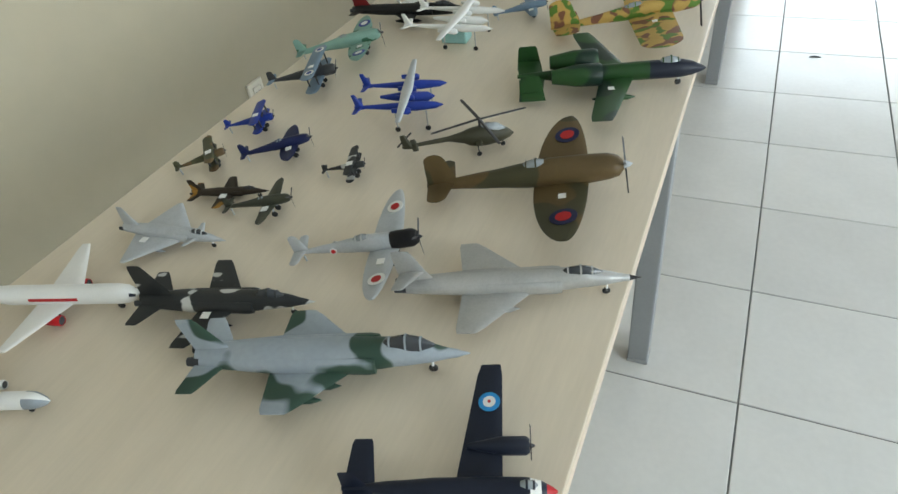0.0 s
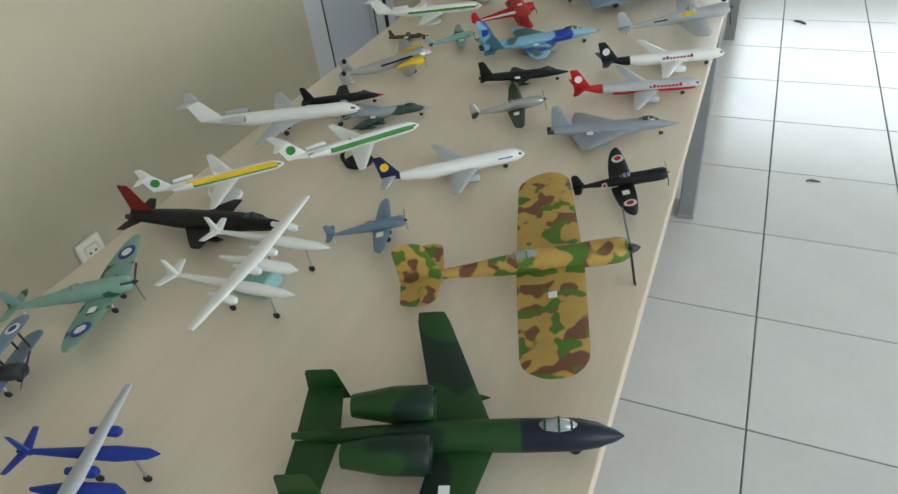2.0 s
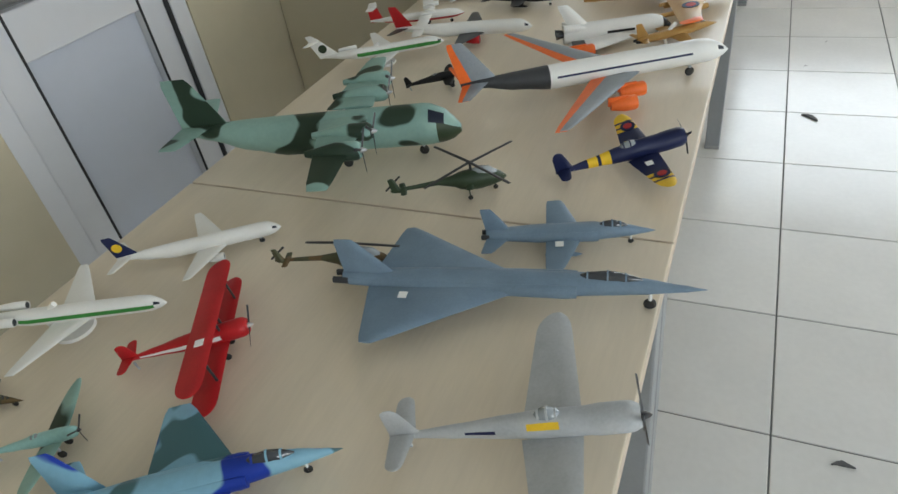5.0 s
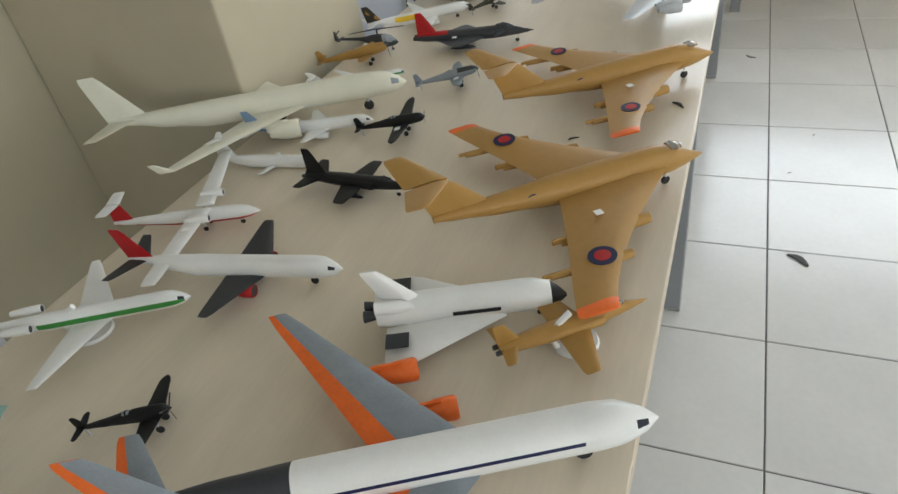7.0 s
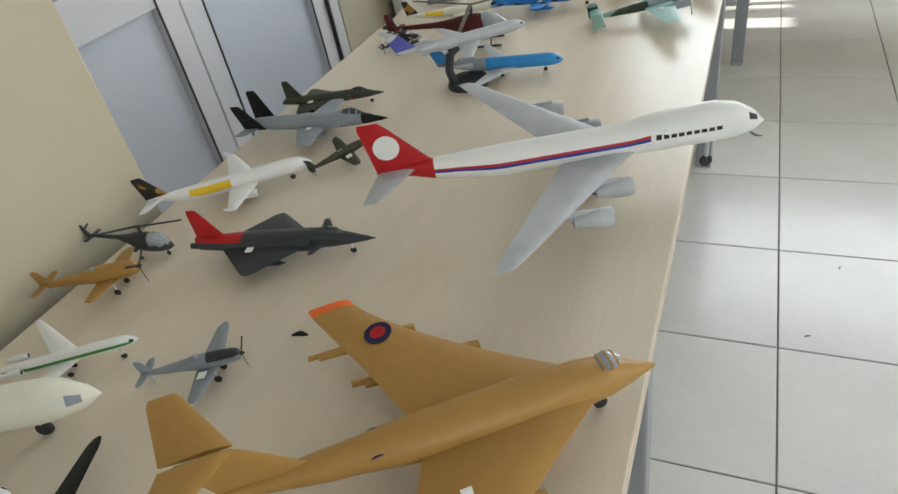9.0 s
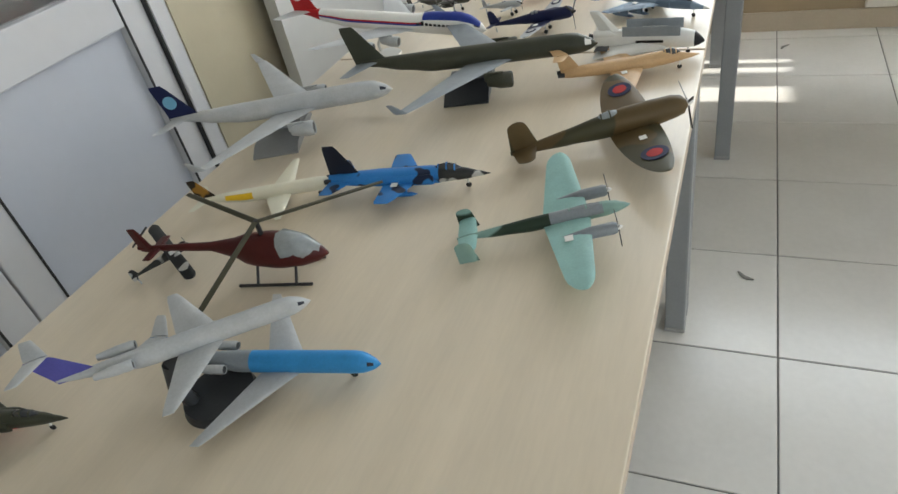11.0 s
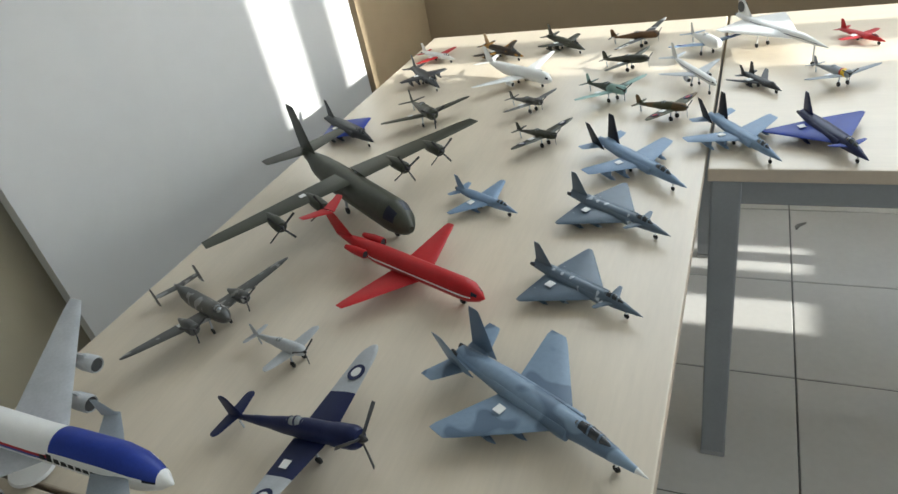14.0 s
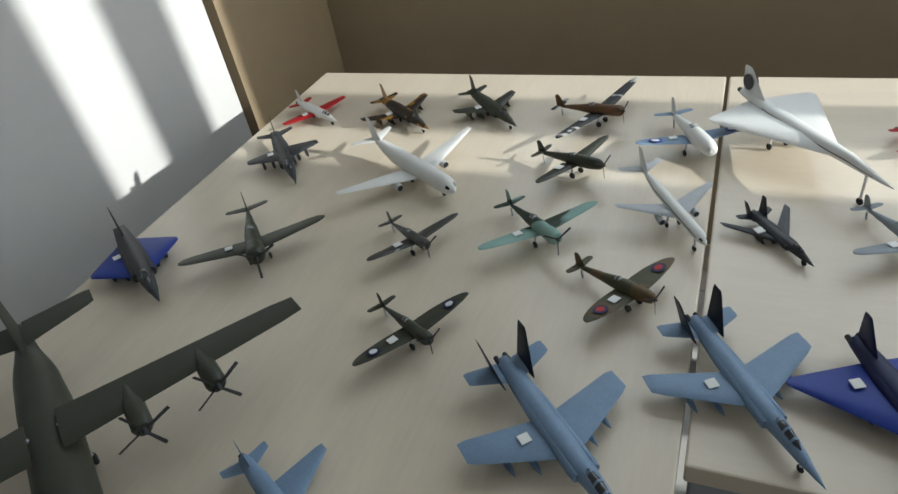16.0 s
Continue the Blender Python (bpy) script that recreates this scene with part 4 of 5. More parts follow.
put(airliner("white airliner model with red engines and red tail", 0.292, 0.212, body=WHITE, fins=RED, engines=((.34,.36,.1,.026,-.035,RED),(-.34,.36,.1,.026,-.035,RED)), second=(RED,), bands=((.3,.55,70,85,1),(.85,1,0,180,1)), tipf=0.48), -0.740, -0.741, 18.3)
put(airliner("white airliner model with grey nose", 0.227, 0.193, body=WHITE, second=(MGREY,), bands=((0,.12,30,180,1),)), -0.691, -0.909, 20.7)
put(jet("polished silver jet fighter model with red wing stripes", 0.299, 0.164, body=SILVER, fins=SILVER, r=.05, wing=(.42,.32,.09,.26,-.3,0), second=(BLACK,), bands=((0,.05,0,180,1),), sticker=False, tail=(.24,.1,.05,.08,1.6), tipf=0.72), -0.125, -0.527, 20.5)
put(warbird("light grey fighter model with red discs and black cowling", 0.184, 0.236, shape='radial', body=LGREY, roundel=(WHITE, RED), fus_roundel=True, second=(BLACK,), bands=((0,.2,0,180,1),), ell=True, tipf=0.24), -0.364, -0.522, 17.8)
put(delta("pale grey delta-wing jet model with canards", 0.184, 0.148, body=LGREY, stores=1, tipf=0.72), -0.664, -0.568, 6.1)
put(warbird("green-grey propeller fighter model", 0.113, 0.123, body=GREYGREEN, tipf=0.31), -0.574, -0.468, 18.0)
put(jet("black and ochre jet fighter model", 0.132, 0.090, body=CAMO_BY, tail=(.4,.16,.08,.1,0)), -0.653, -0.445, 18.2)
put(warbird("large brown and green camouflaged fighter model with elliptical wings", 0.297, 0.323, body=CAMO_BG, ell=True, wing=(.2,.27,.1,0,-.6,.08), roundel=(NAVY, RED), spin=LGREY, fins=CAMO_BG, tail=(.38,.15,.09,.03,.4), fin=(.16,.17,.1,.05), tipf=0.28), -0.185, -0.317, 14.0)
put(biplane("black and white striped small biplane model", 0.073, 0.090, body=CAMO_DARK, blades=2), -0.494, -0.339, 19.9)
put(warbird("dark violet-blue propeller fighter model with elliptical wings", 0.128, 0.123, body=NAVY, ell=True, wing=(.2,.27,.1,0,-.6,.08), tipf=0.28), -0.647, -0.314, 28.5)
put(biplane("olive camouflaged biplane model near the wall", 0.090, 0.100, body=CAMO_OL), -0.764, -0.383, 41.8)
put(helicopter("olive brown attack helicopter model with four long rotor blades", 0.191, 0.085, body=OLIVE, turn=8), -0.333, -0.229, 35.6)
put(biplane("dark blue small biplane model", 0.096, 0.100, body=BLUE), -0.758, -0.246, 25.2)
put(jet("dark green ground-attack jet model with two rear engines", 0.345, 0.368, body=CAMO_A10, shape='bomber', r=.05, intake=False, wing=(.38,.18,.11,.03,-.4,.06), tail=(.4,.14,.12,.02,0), twin=.19, fin=(.14,.14,.1,.03), engines=((.17,.56,.26,.06,.055,CAMO_A10),(-.17,.56,.26,.06,.055,CAMO_A10)), second=(NIGHT,), bands=((0,.3,0,180,1),), canopy=(.12,.26,.9), stores=1, tipf=0.61), -0.142, 0.054, 20.0)
put(twin_hull("blue twin-hulled carrier plane model with pale wing", 0.160, 0.247, body=BLUE, wings=LGREY), -0.480, -0.142, 18.8)
put(biplane("dark biplane model with white and blue roundels on the upper wing", 0.149, 0.170, body=DGREY, wings=BGREY, roundel=(WHITE, BLUE)), -0.759, -0.057, 21.2)
put(warbird("pale green spotted fighter model with elliptical wings", 0.198, 0.255, body=CAMO_SPOT, ell=True, wing=(.2,.27,.1,0,-.6,.08), roundel=(BLUE, WHITE), tipf=0.22), -0.761, 0.102, 24.6)
put(twin_hull("white twin-hulled carrier plane model on a pale blue stand", 0.204, 0.302, body=WHITE, wings=WHITE, stand=PALEBLUE), -0.527, 0.221, 4.5)
put(jet("black and red jet bomber model with red tail", 0.307, 0.137, body=BLACK, fins=DRED, intake=True, r=.05, wing=(.45,.22,.06,.22,-.3,0), second=(RED,), bands=((.4,.6,100,150,1),), tail=(.3,.12,.05,.08,0), sticker=False, tipf=0.42), -0.678, 0.314, 8.9)
put(warbird("blue-grey propeller fighter model", 0.126, 0.143, body=BGREY, shape='radial', tipf=0.28), -0.422, 0.370, 24.0)
put(warbird("large tan, brown and green camouflaged propeller fighter model", 0.314, 0.421, body=CAMO_LEOP, shape='radial', r=.055, wing=(.2,.29,.25,.02,-.4,.06), nose_prop=.2, tail=(.42,.2,.15,.02,.3), fin=(.17,.2,.14,.05), tipf=0.33), -0.171, 0.333, 18.5)
put(warbird("black propeller fighter model with red discs and yellow spinner", 0.146, 0.198, body=BLACK, roundel=(WHITE, RED), fus_roundel=True, spin=YELLOW, ell=True, shape='radial', tipf=0.45), -0.078, 0.586, 20.0)
put(trijet("white trijet airliner model with yellow and green stripe", 0.226, 0.200, body=WHITE, second=(YELLOW, GREEN), bands=((.05,.75,25,75,1),(.05,.8,75,95,2)), stand=('ring', WHITE), lift=.03, gear='none', fin_mark=GREEN), -0.742, 0.415, 41.6)
put(trijet("white trijet airliner model with green stripe on a black stand", 0.253, 0.200, body=WHITE, second=(GREEN,), bands=((.05,.85,55,95,1),), stand=('ring', BLACK), lift=.03, gear='none', fin_mark=GREEN), -0.562, 0.582, 47.7)
put(trijet("plain white jet airliner model with grey wings", 0.327, 0.240, body=WHITE, wings=LGREY, lift=.01), -0.780, 0.652, 25.3)
put(airliner("white airliner model with dark blue tail and yellow disc", 0.254, 0.179, body=WHITE, wings=LGREY, fins=NAVY, fin_mark=YELLOW, second=(NAVY,BLUE), bands=((.88,1,0,180,1),(.1,.2,72,80,2)), tipf=0.57), -0.361, 0.571, 36.3)
put(jet("black jet trainer model with red nose", 0.176, 0.143, body=BLACK, second=(RED,), bands=((0,.08,0,180,1),), sticker=False, tipf=0.56), -0.715, 0.793, 25.1)
put(jet("grey-green camouflaged jet fighter model with twin pylons", 0.181, 0.116, body=CAMO_GG, stores=2, wing=(.4,.3,.1,.2,-.4,0), tipf=0.87), -0.585, 0.754, 24.6)
put(warbird("silver twin-engined transport model with yellow engines", 0.217, 0.239, shape='transport', body=SILVER, nose_prop=0, r=.06, engines=((.3,.09,.3,.045,.01,YELLOW,.09),(-.3,.09,.3,.045,.01,YELLOW,.09)), wing=(.25,.24,.09,.08,-.5,.08), twin=.17, tail=(.34,.11,.1,.01,.6), fin=(.16,.13,.09,.04), fin_mark=BLACK, second=(BLACK,), bands=((.2,.55,58,78,1),), canopy=(.08,.16,.5), pitch=10, sticker=False, tipf=0.27), -0.694, 0.964, 30.1)
put(jet("black jet fighter model with long nose probe", 0.191, 0.099, body=BLACK, intake=False, wing=(.4,.3,.06,.26,-.2,0), tail=(.3,.1,.05,.08,0), tipf=0.61), -0.363, 0.974, 22.3)
put(warbird("silver fighter model with dark green wings", 0.145, 0.203, body=SILVER, wings=DGREEN, tails=GREYGREEN, tipf=0.37), -0.340, 0.803, 22.6)
put(airliner("silver and red airliner model with red tail", 0.249, 0.213, body=LGREY, fins=RED, tails=RED, second=(RED,), bands=((.78,1,0,180,1),(.05,.7,105,180,1),), wordmark=(.16,.42,RED,9,.5), fin_mark=WHITE, tipf=0.59), -0.120, 0.943, 21.0)
put(airliner("white airliner model with black tail and dark red mark", 0.261, 0.216, body=WHITE, fins=BLACK, tails=DGREY, second=(BLACK, DRED), bands=((.78,1,0,180,1),), wordmark=(.27,.52,DRED,9,.5), fin_mark=WHITE, tipf=0.60), -0.094, 1.093, 24.5)
put(delta("grey delta-wing jet model with slender nose", 0.230, 0.142, body=MGREY, canards=False, tipf=0.76), -0.128, 0.772, 20.7)
put(jet("blue and turquoise splinter camouflaged twin-fin jet model", 0.288, 0.220, body=CAMO_SU, twin=.07, wing=(.36,.34,.1,.22,-.2,0), tail=(.4,.14,.08,.1,0), stores=1, r=.05), -0.382, 1.163, 33.1)
put(warbird("pale teal fighter model with dark wing patches", 0.114, 0.168, body=PALEBLUE, wings=CAMO_TEAL, ell=True, tipf=0.27), -0.608, 1.145, 27.6)
put(jet("brown and green camouflaged small jet model", 0.104, 0.070, body=CAMO_BG, stores=0), -0.744, 1.175, 17.4)
put(biplane("bright red aerobatic biplane model with white stripes", 0.167, 0.245, body=RED, second=(WHITE,), bands=((.2,.85,75,95,1),), spin=SILVER), -0.531, 1.317, 30.0)
put(trijet("white and green trijet airliner model on a clear stand", 0.287, 0.220, body=WHITE, second=(GREEN,), bands=((.05,.85,70,95,1),), stand=('ring', WHITE), gear='none', lift=.02), -0.746, 1.312, 24.1)
put(airliner("white airliner model with dark blue tail beside the wall", 0.246, 0.179, body=WHITE, fins=NAVY, fin_mark=YELLOW, tipf=0.55), -0.668, 1.500, 35.2)
put(warbird("silver-grey attack plane model with yellow band and black propeller", 0.251, 0.297, body=LGREY, shape='radial', r=.06, wing=(.2,.24,.14,.02,-.7,.1), second=(YELLOW, NAVY), bands=((.3,.42,40,70,1),(.55,.68,62,82,2)), sticker=False, canopy=(.28,.4,.8), tipf=0.31), -0.101, 1.311, 16.5)
put(delta("long blue-grey delta-wing bomber model with needle nose", 0.449, 0.225, body=BGREY, r=.034, canards=False, wing=(.46,.46,.04,.38,-.2,0), fin=(.13,.18,.06,.13), stores=0, tipf=0.86), -0.169, 1.514, 10.8)
put(helicopter("brown light helicopter model standing before the bomber", 0.165, 0.070, body=CAMO_OL, blades=2, turn=80), -0.436, 1.511, 19.1)
put(jet("blue-grey swept-wing jet model with striped tail", 0.227, 0.160, body=BGREY, tail=(.4,.16,.07,.12,0), stores=1), -0.134, 1.645, 15.9)
put(aircraft("transport_plane_model", "large teal and dark green camouflaged transport plane model", 0.509, 0.500, shape='transport', r=.07, body=CAMO_TEAL, wing=(.3,.17,.07,.03,.9,.0), ttail=False, tail=(.4,.12,.07,.05,.9), fin=(.2,.2,.1,.12), second=(DGREEN,NIGHT), bands=((0,.07,60,180,1),(.05,.09,20,60,2)), engines=((.3,.27,.2,.03,.0,CAMO_TEAL,.08),(-.3,.27,.2,.03,.0,CAMO_TEAL,.08),(.55,.28,.18,.03,.0,CAMO_TEAL,.08),(-.55,.28,.18,.03,.0,CAMO_TEAL,.08)), sticker=False), -0.625, 1.795, 17.3)
put(helicopter("dark green helicopter model with long rotor blades", 0.184, 0.090, body=DGREEN, turn=30), -0.347, 1.724, 32.1)
put(warbird("navy blue fighter model with yellow bands on wings and body", 0.205, 0.235, body=NAVY, tip=YELLOW, tipbands=((.55, .63), (.67, .75), (.79, 1.0)), shape='radial', second=(YELLOW,), bands=((.58,.64,0,180,1),(.68,.74,0,180,1)), r=.075, roundel=(NAVY, RED)), -0.101, 1.847, 29.0)
put(airliner("large white airliner model with grey tail and orange-edged grey wings", 0.517, 0.479, body=WHITE, wings=MGREY, fins=MGREY, tails=MGREY, tip=ORANGE, trail=True, r=.045, engines=((.3,.36,.09,.026,-.03,ORANGE),(-.3,.36,.09,.026,-.03,ORANGE),(.55,.43,.09,.026,-.03,ORANGE),(-.55,.43,.09,.026,-.03,ORANGE)), second=(DGREY, NAVY), bands=((.68,.86,0,180,1),(.86,1,0,180,1),(.14,.66,68,78,2)), tipf=0.74), -0.209, 2.129, 29.0)
put(warbird("black propeller fighter model with short wings", 0.116, 0.111, body=BLACK, sticker=False, tipf=0.17), -0.549, 2.117, 23.3)
put(trijet("white trijet airliner model with green stripe near the wall", 0.294, 0.260, body=WHITE, second=(GREEN,), bands=((.03,.7,70,105,1),), fin_mark=DGREEN, stand=('ring', WHITE), gear='none', lift=.02), -0.734, 2.237, 28.7)
put(airliner("white airliner model with red tail, dark grey wings and red engines", 0.336, 0.219, body=WHITE, wings=DGREY, fins=RED, engines=((.34,.36,.1,.03,-.03,RED),(-.34,.36,.1,.03,-.03,RED)), tipf=0.47), -0.585, 2.378, 10.2)
put(aircraft("seaplane_model", "white high-wing seaplane model with red hull bottom and tail", 0.250, 0.391, shape='bomber', r=.05, body=WHITE, fins=RED, wing=(.3,.13,.1,.02,1.2,0), second=(RED,), bands=((.0,.85,110,180,1),), ttail=True, tail=(.3,.1,.08,.02,0), fin=(.14,.15,.1,.06), engines=((.2,.27,.16,.025,.01,WHITE),(-.2,.27,.16,.025,.01,WHITE)), tipf=0.44), -0.758, 2.481, 20.4)
put(trijet("plain white unpainted fuselage and tail piece", 0.200, 0.080, body=WHITE, r=.06, fin=(.2, .22, .12, .12), gear='none', wing=(.36,.1,.05,.1,-.4,0), engines=()), -0.742, 2.687, 7.4)
put(airliner("large cream-white wide-body airliner model with curved wing tips", 0.613, 0.519, body=CREAMW, r=.043, winglet=.02, engines=((.34,.36,.1,.032,-.035,CREAMW),(-.34,.36,.1,.032,-.035,CREAMW)), second=(MGREY,), bands=((0.02,.05,40,75,1),), tipf=0.71), -0.844, 2.833, 28.0)
put(airliner("small white airliner model with blue-grey tail", 0.250, 0.142, body=WHITE, fins=LBGREY, second=(LBGREY,), bands=((.6,1,60,180,1),), tipf=0.52), -0.713, 2.811, 20.5)
put(jet("matt black swing-wing jet model", 0.208, 0.138, body=BLACK, tail=(.46,.2,.08,.13,.1), fin=(.24,.22,.08,.14), sticker=False, tipf=0.50), -0.516, 2.636, -2.5)
put(warbird("matt black propeller fighter model", 0.139, 0.192, body=BLACK, nose_prop=.1, tipf=0.31), -0.547, 2.838, 12.3)
put(shuttle("white space shuttle model with black nose", 0.233), -0.218, 2.377, 22.5)
put(jet("large hemp-tan crescent-wing tanker model with red and blue roundels", 0.428, 0.527, shape='victor', r=.06, body=TAN, intake=False, stores=0, rsize=.07, crescent=True, tip=ORANGE, tipbands=((.93, 1.0),), wing=(.15,.42,.12,.34,-.1,.02), ttail=True, tail=(.34,.15,.07,.11,0), fin=(.12,.22,.13,.15), roundel=(NAVY, RED), fus_roundel=True, canopy=(.09,.15,.16), engines=((.42,.36,.3,.021,-.018,TAN),(-.42,.36,.3,.021,-.018,TAN),(.66,.5,.26,.016,-.012,TAN),(-.66,.5,.26,.016,-.012,TAN)), tipf=0.75), -0.151, 2.639, 37.8)
put(jet("hemp-tan crescent-wing bomber model with red and blue roundels", 0.437, 0.465, shape='victor', r=.06, body=TAN, intake=False, stores=0, rsize=.07, crescent=True, tip=ORANGE, tipbands=((.93, 1.0),), wing=(.15,.42,.12,.34,-.1,.02), ttail=True, tail=(.34,.15,.07,.11,0), fin=(.12,.22,.13,.15), roundel=(NAVY, RED), fus_roundel=True, canopy=(.09,.15,.16), engines=((.42,.36,.3,.021,-.018,TAN),(-.42,.36,.3,.021,-.018,TAN),(.66,.5,.26,.016,-.012,TAN),(-.66,.5,.26,.016,-.012,TAN)), tipf=0.75), -0.165, 3.035, 37.0)
put(jet("small tan jet model with a clear plastic stand", 0.190, 0.150, body=TAN, stand=('ring', WHITE), gear='none', lift=.02, stores=0, sticker=False), -0.089, 2.372, 40.3)
put(warbird("silver-grey fighter model with dark nose", 0.136, 0.132, body=MGREY, second=(DGREY,), bands=((0,.3,0,70,1),), spin=DGREY, tipf=0.31), -0.515, 3.057, 21.0)
put(delta("dark green delta jet model with red tail fin", 0.284, 0.152, body=DGREY, fins=RED, canards=True, second=(RED,), bands=((.72,1,0,100,1),), tipf=0.62), -0.538, 3.299, 12.8)
put(trijet("white trijet airliner model with thin green stripe", 0.200, 0.190, body=WHITE, second=(GREEN,), bands=((.03,.85,75,95,1),), lift=.01, tipf=0.77), -0.706, 3.020, 34.1)
put(warbird("ochre tan propeller fighter model", 0.177, 0.128, body=TAN, sticker=False, tipf=0.29), -0.802, 3.165, 17.2)
put(helicopter("dark olive light helicopter model", 0.175, 0.070, body=DGREY, blades=2, turn=110, bubble=True), -0.817, 3.256, 5.6)
put(airliner("white airliner model with black and gold tail", 0.287, 0.212, body=WHITE, fins=CAMO_BY, second=(YELLOW,), bands=((.5,.75,45,100,1),), winglet=.008, tipf=0.50), -0.742, 3.436, 37.7)
put(jet("grey swing-wing jet model with black nose and fins", 0.297, 0.195, body=MGREY, fins=BLACK, twin=.08, tail=(.4,.15,.08,.1,0), second=(BLACK,), bands=((0,.18,0,180,1),), tipf=0.43), -0.699, 3.663, 9.9)
put(warbird("olive green propeller fighter model", 0.111, 0.130, body=OLIVE), -0.589, 3.551, 49.0)
put(delta("grey-green delta jet model beside the wall", 0.217, 0.120, body=GREYGREEN, canards=False, second=(RED,), bands=((.3,.5,110,180,1),)), -0.730, 3.785, 16.0)
put(airliner("large white jumbo cargo airliner model with red tail and red-blue stripes", 0.570, 0.544, shape='jumbo', body=WHITE, wings=LGREY, fins=RED, tails=LGREY, r=.043, engines=((.34,.38,.09,.024,-.03,LGREY),(-.34,.38,.09,.024,-.03,LGREY),(.6,.46,.09,.024,-.03,LGREY),(-.6,.46,.09,.024,-.03,LGREY)), second=(RED, BLUE, BLACK), bands=((.86,1,0,180,1),(.3,.86,66,78,1),(.3,.9,78,88,2)), wordmark=(.12,.29,BLACK,9,.5), fin=(.14,.17,.06,.14), fin_mark=WHITE, lift=.02, tipf=0.73), -0.163, 3.528, 25.0)
put(trijet("grey airliner model raised on a curved grey display stand", 0.277, 0.200, body=LGREY, fins=PURPLE, stand=('arch', DGREY), gear='none', lift=.085), -0.467, 3.897, 39.7)
put(trijet("bright blue and grey airliner model with white wings", 0.267, 0.240, body=SKYBLUE, wings=LGREY, second=(MGREY,), bands=((.6,1,0,180,1),), fins=SKYBLUE, r=.05, tipf=0.67), -0.412, 3.944, 11.3)
put(warbird("teal and dark grey twin-engined fighter model", 0.238, 0.318, shape='bomber', body=CAMO_TEAL, wings=PALEBLUE, r=.045, nose_prop=0, engines=((.28,.1,.32,.035,-.01,MGREY,.12),(-.28,.1,.32,.035,-.01,MGREY,.12)), wing=(.2,.27,.13,.05,-.2,.06), twin=.17, fin=(.14,.12,.09,.03), tail=(.34,.12,.1,.01,.5), canopy=(.08,.4,.6), pitch=7, second=(MGREY,), bands=((.15,.45,0,90,1),), spin=WHITE, tipf=0.34), -0.161, 4.250, 19.0)
put(warbird("large brown and olive camouflaged fighter model with white spinner", 0.286, 0.340, body=CAMO_BG, ell=True, wing=(.2,.27,.1,0,-.6,.08), roundel=(NAVY, RED), spin=WHITE, tail=(.38,.15,.09,.03,.4), fin=(.16,.17,.1,.05), tipf=0.28), -0.131, 4.499, 22.2)
put(helicopter("dark red light helicopter model with clear bubble cockpit on skids", 0.300, 0.185, body=MAROON, skids=True, blades=3, turn=60, bubble=True), -0.590, 4.107, 11.4)
put(jet("blue and black swing-wing jet model with tiger-striped nose", 0.272, 0.150, body=CAMO_BLUEDK, tail=(.4,.18,.08,.12,.1), fin=(.22,.22,.08,.14), fins=NIGHT, second=(CAMO_DARK,), bands=((0,.3,0,180,1),), tipf=0.60), -0.414, 4.350, 10.2)
put(airliner("cream-white airliner model with gold and black tail", 0.241, 0.194, body=CREAMW, fins=CAMO_BY, second=(YELLOW,), bands=((.6,.8,45,100,1),), tipf=0.35), -0.653, 4.287, 22.7)
put(biplane("dark camouflaged biplane model near the wall", 0.093, 0.170, body=CAMO_DARK), -0.726, 4.094, 59.0)
put(airliner("grey-white wide-body airliner model with blue tail on a grey stand", 0.450, 0.494, body=LGREY, r=.043, fins=NAVY, winglet=.02, engines=((.34,.33,.1,.032,-.035,LGREY),(-.34,.33,.1,.032,-.035,LGREY)), stand=('block', LEG), lift=.045, gear='none', fin_mark=CYAN, tipf=0.70), -0.761, 4.519, 22.0)
put(airliner("olive-grey unpainted wide-body airliner model on a dark stand", 0.491, 0.520, body=GREYGREEN, r=.043, wings=MGREY, fins=GREYGREEN, winglet=.02, engines=((.34,.33,.1,.032,-.035,GREYGREEN),(-.34,.33,.1,.032,-.035,GREYGREEN)), stand=('block', DGREY), lift=.045, gear='none', second=(WHITE,), bands=((.03,.06,35,80,1),), tipf=0.70), -0.430, 4.736, 13.4)
put(jet("sand-coloured naval strike jet model", 0.260, 0.200, body=SAND, wing=(.4,.26,.12,.14,-.3,0), ttail=True, tail=(.24,.11,.07,.06,0), fin=(.13,.16,.1,.1), canopy=(.14,.28,.7), stores=0), -0.128, 4.774, 20.0)
put(shuttle("white space shuttle model with open payload bay", 0.213, bay=True), -0.108, 4.881, -2.4)
put(airliner("white and blue jumbo cargo airliner model with red tail", 0.490, 0.404, shape='jumbo', body=WHITE, wings=LGREY, fins=RED, tails=LGREY, r=.043, engines=((.34,.38,.09,.024,-.03,LGREY),(-.34,.38,.09,.024,-.03,LGREY),(.6,.46,.09,.024,-.03,LGREY),(-.6,.46,.09,.024,-.03,LGREY)), second=(RED, BLUE, BLACK), bands=((.02,.3,0,62,2),(.86,1,0,180,1),(.3,.86,72,80,1),(.3,.9,80,90,2)), wordmark=(.14,.33,BLACK,9,.45), fin_mark=WHITE, lift=.058, gear='none', stand=('ring', WHITE), pitch=-6.6, tipf=0.68), -0.716, 4.912, 1.5)
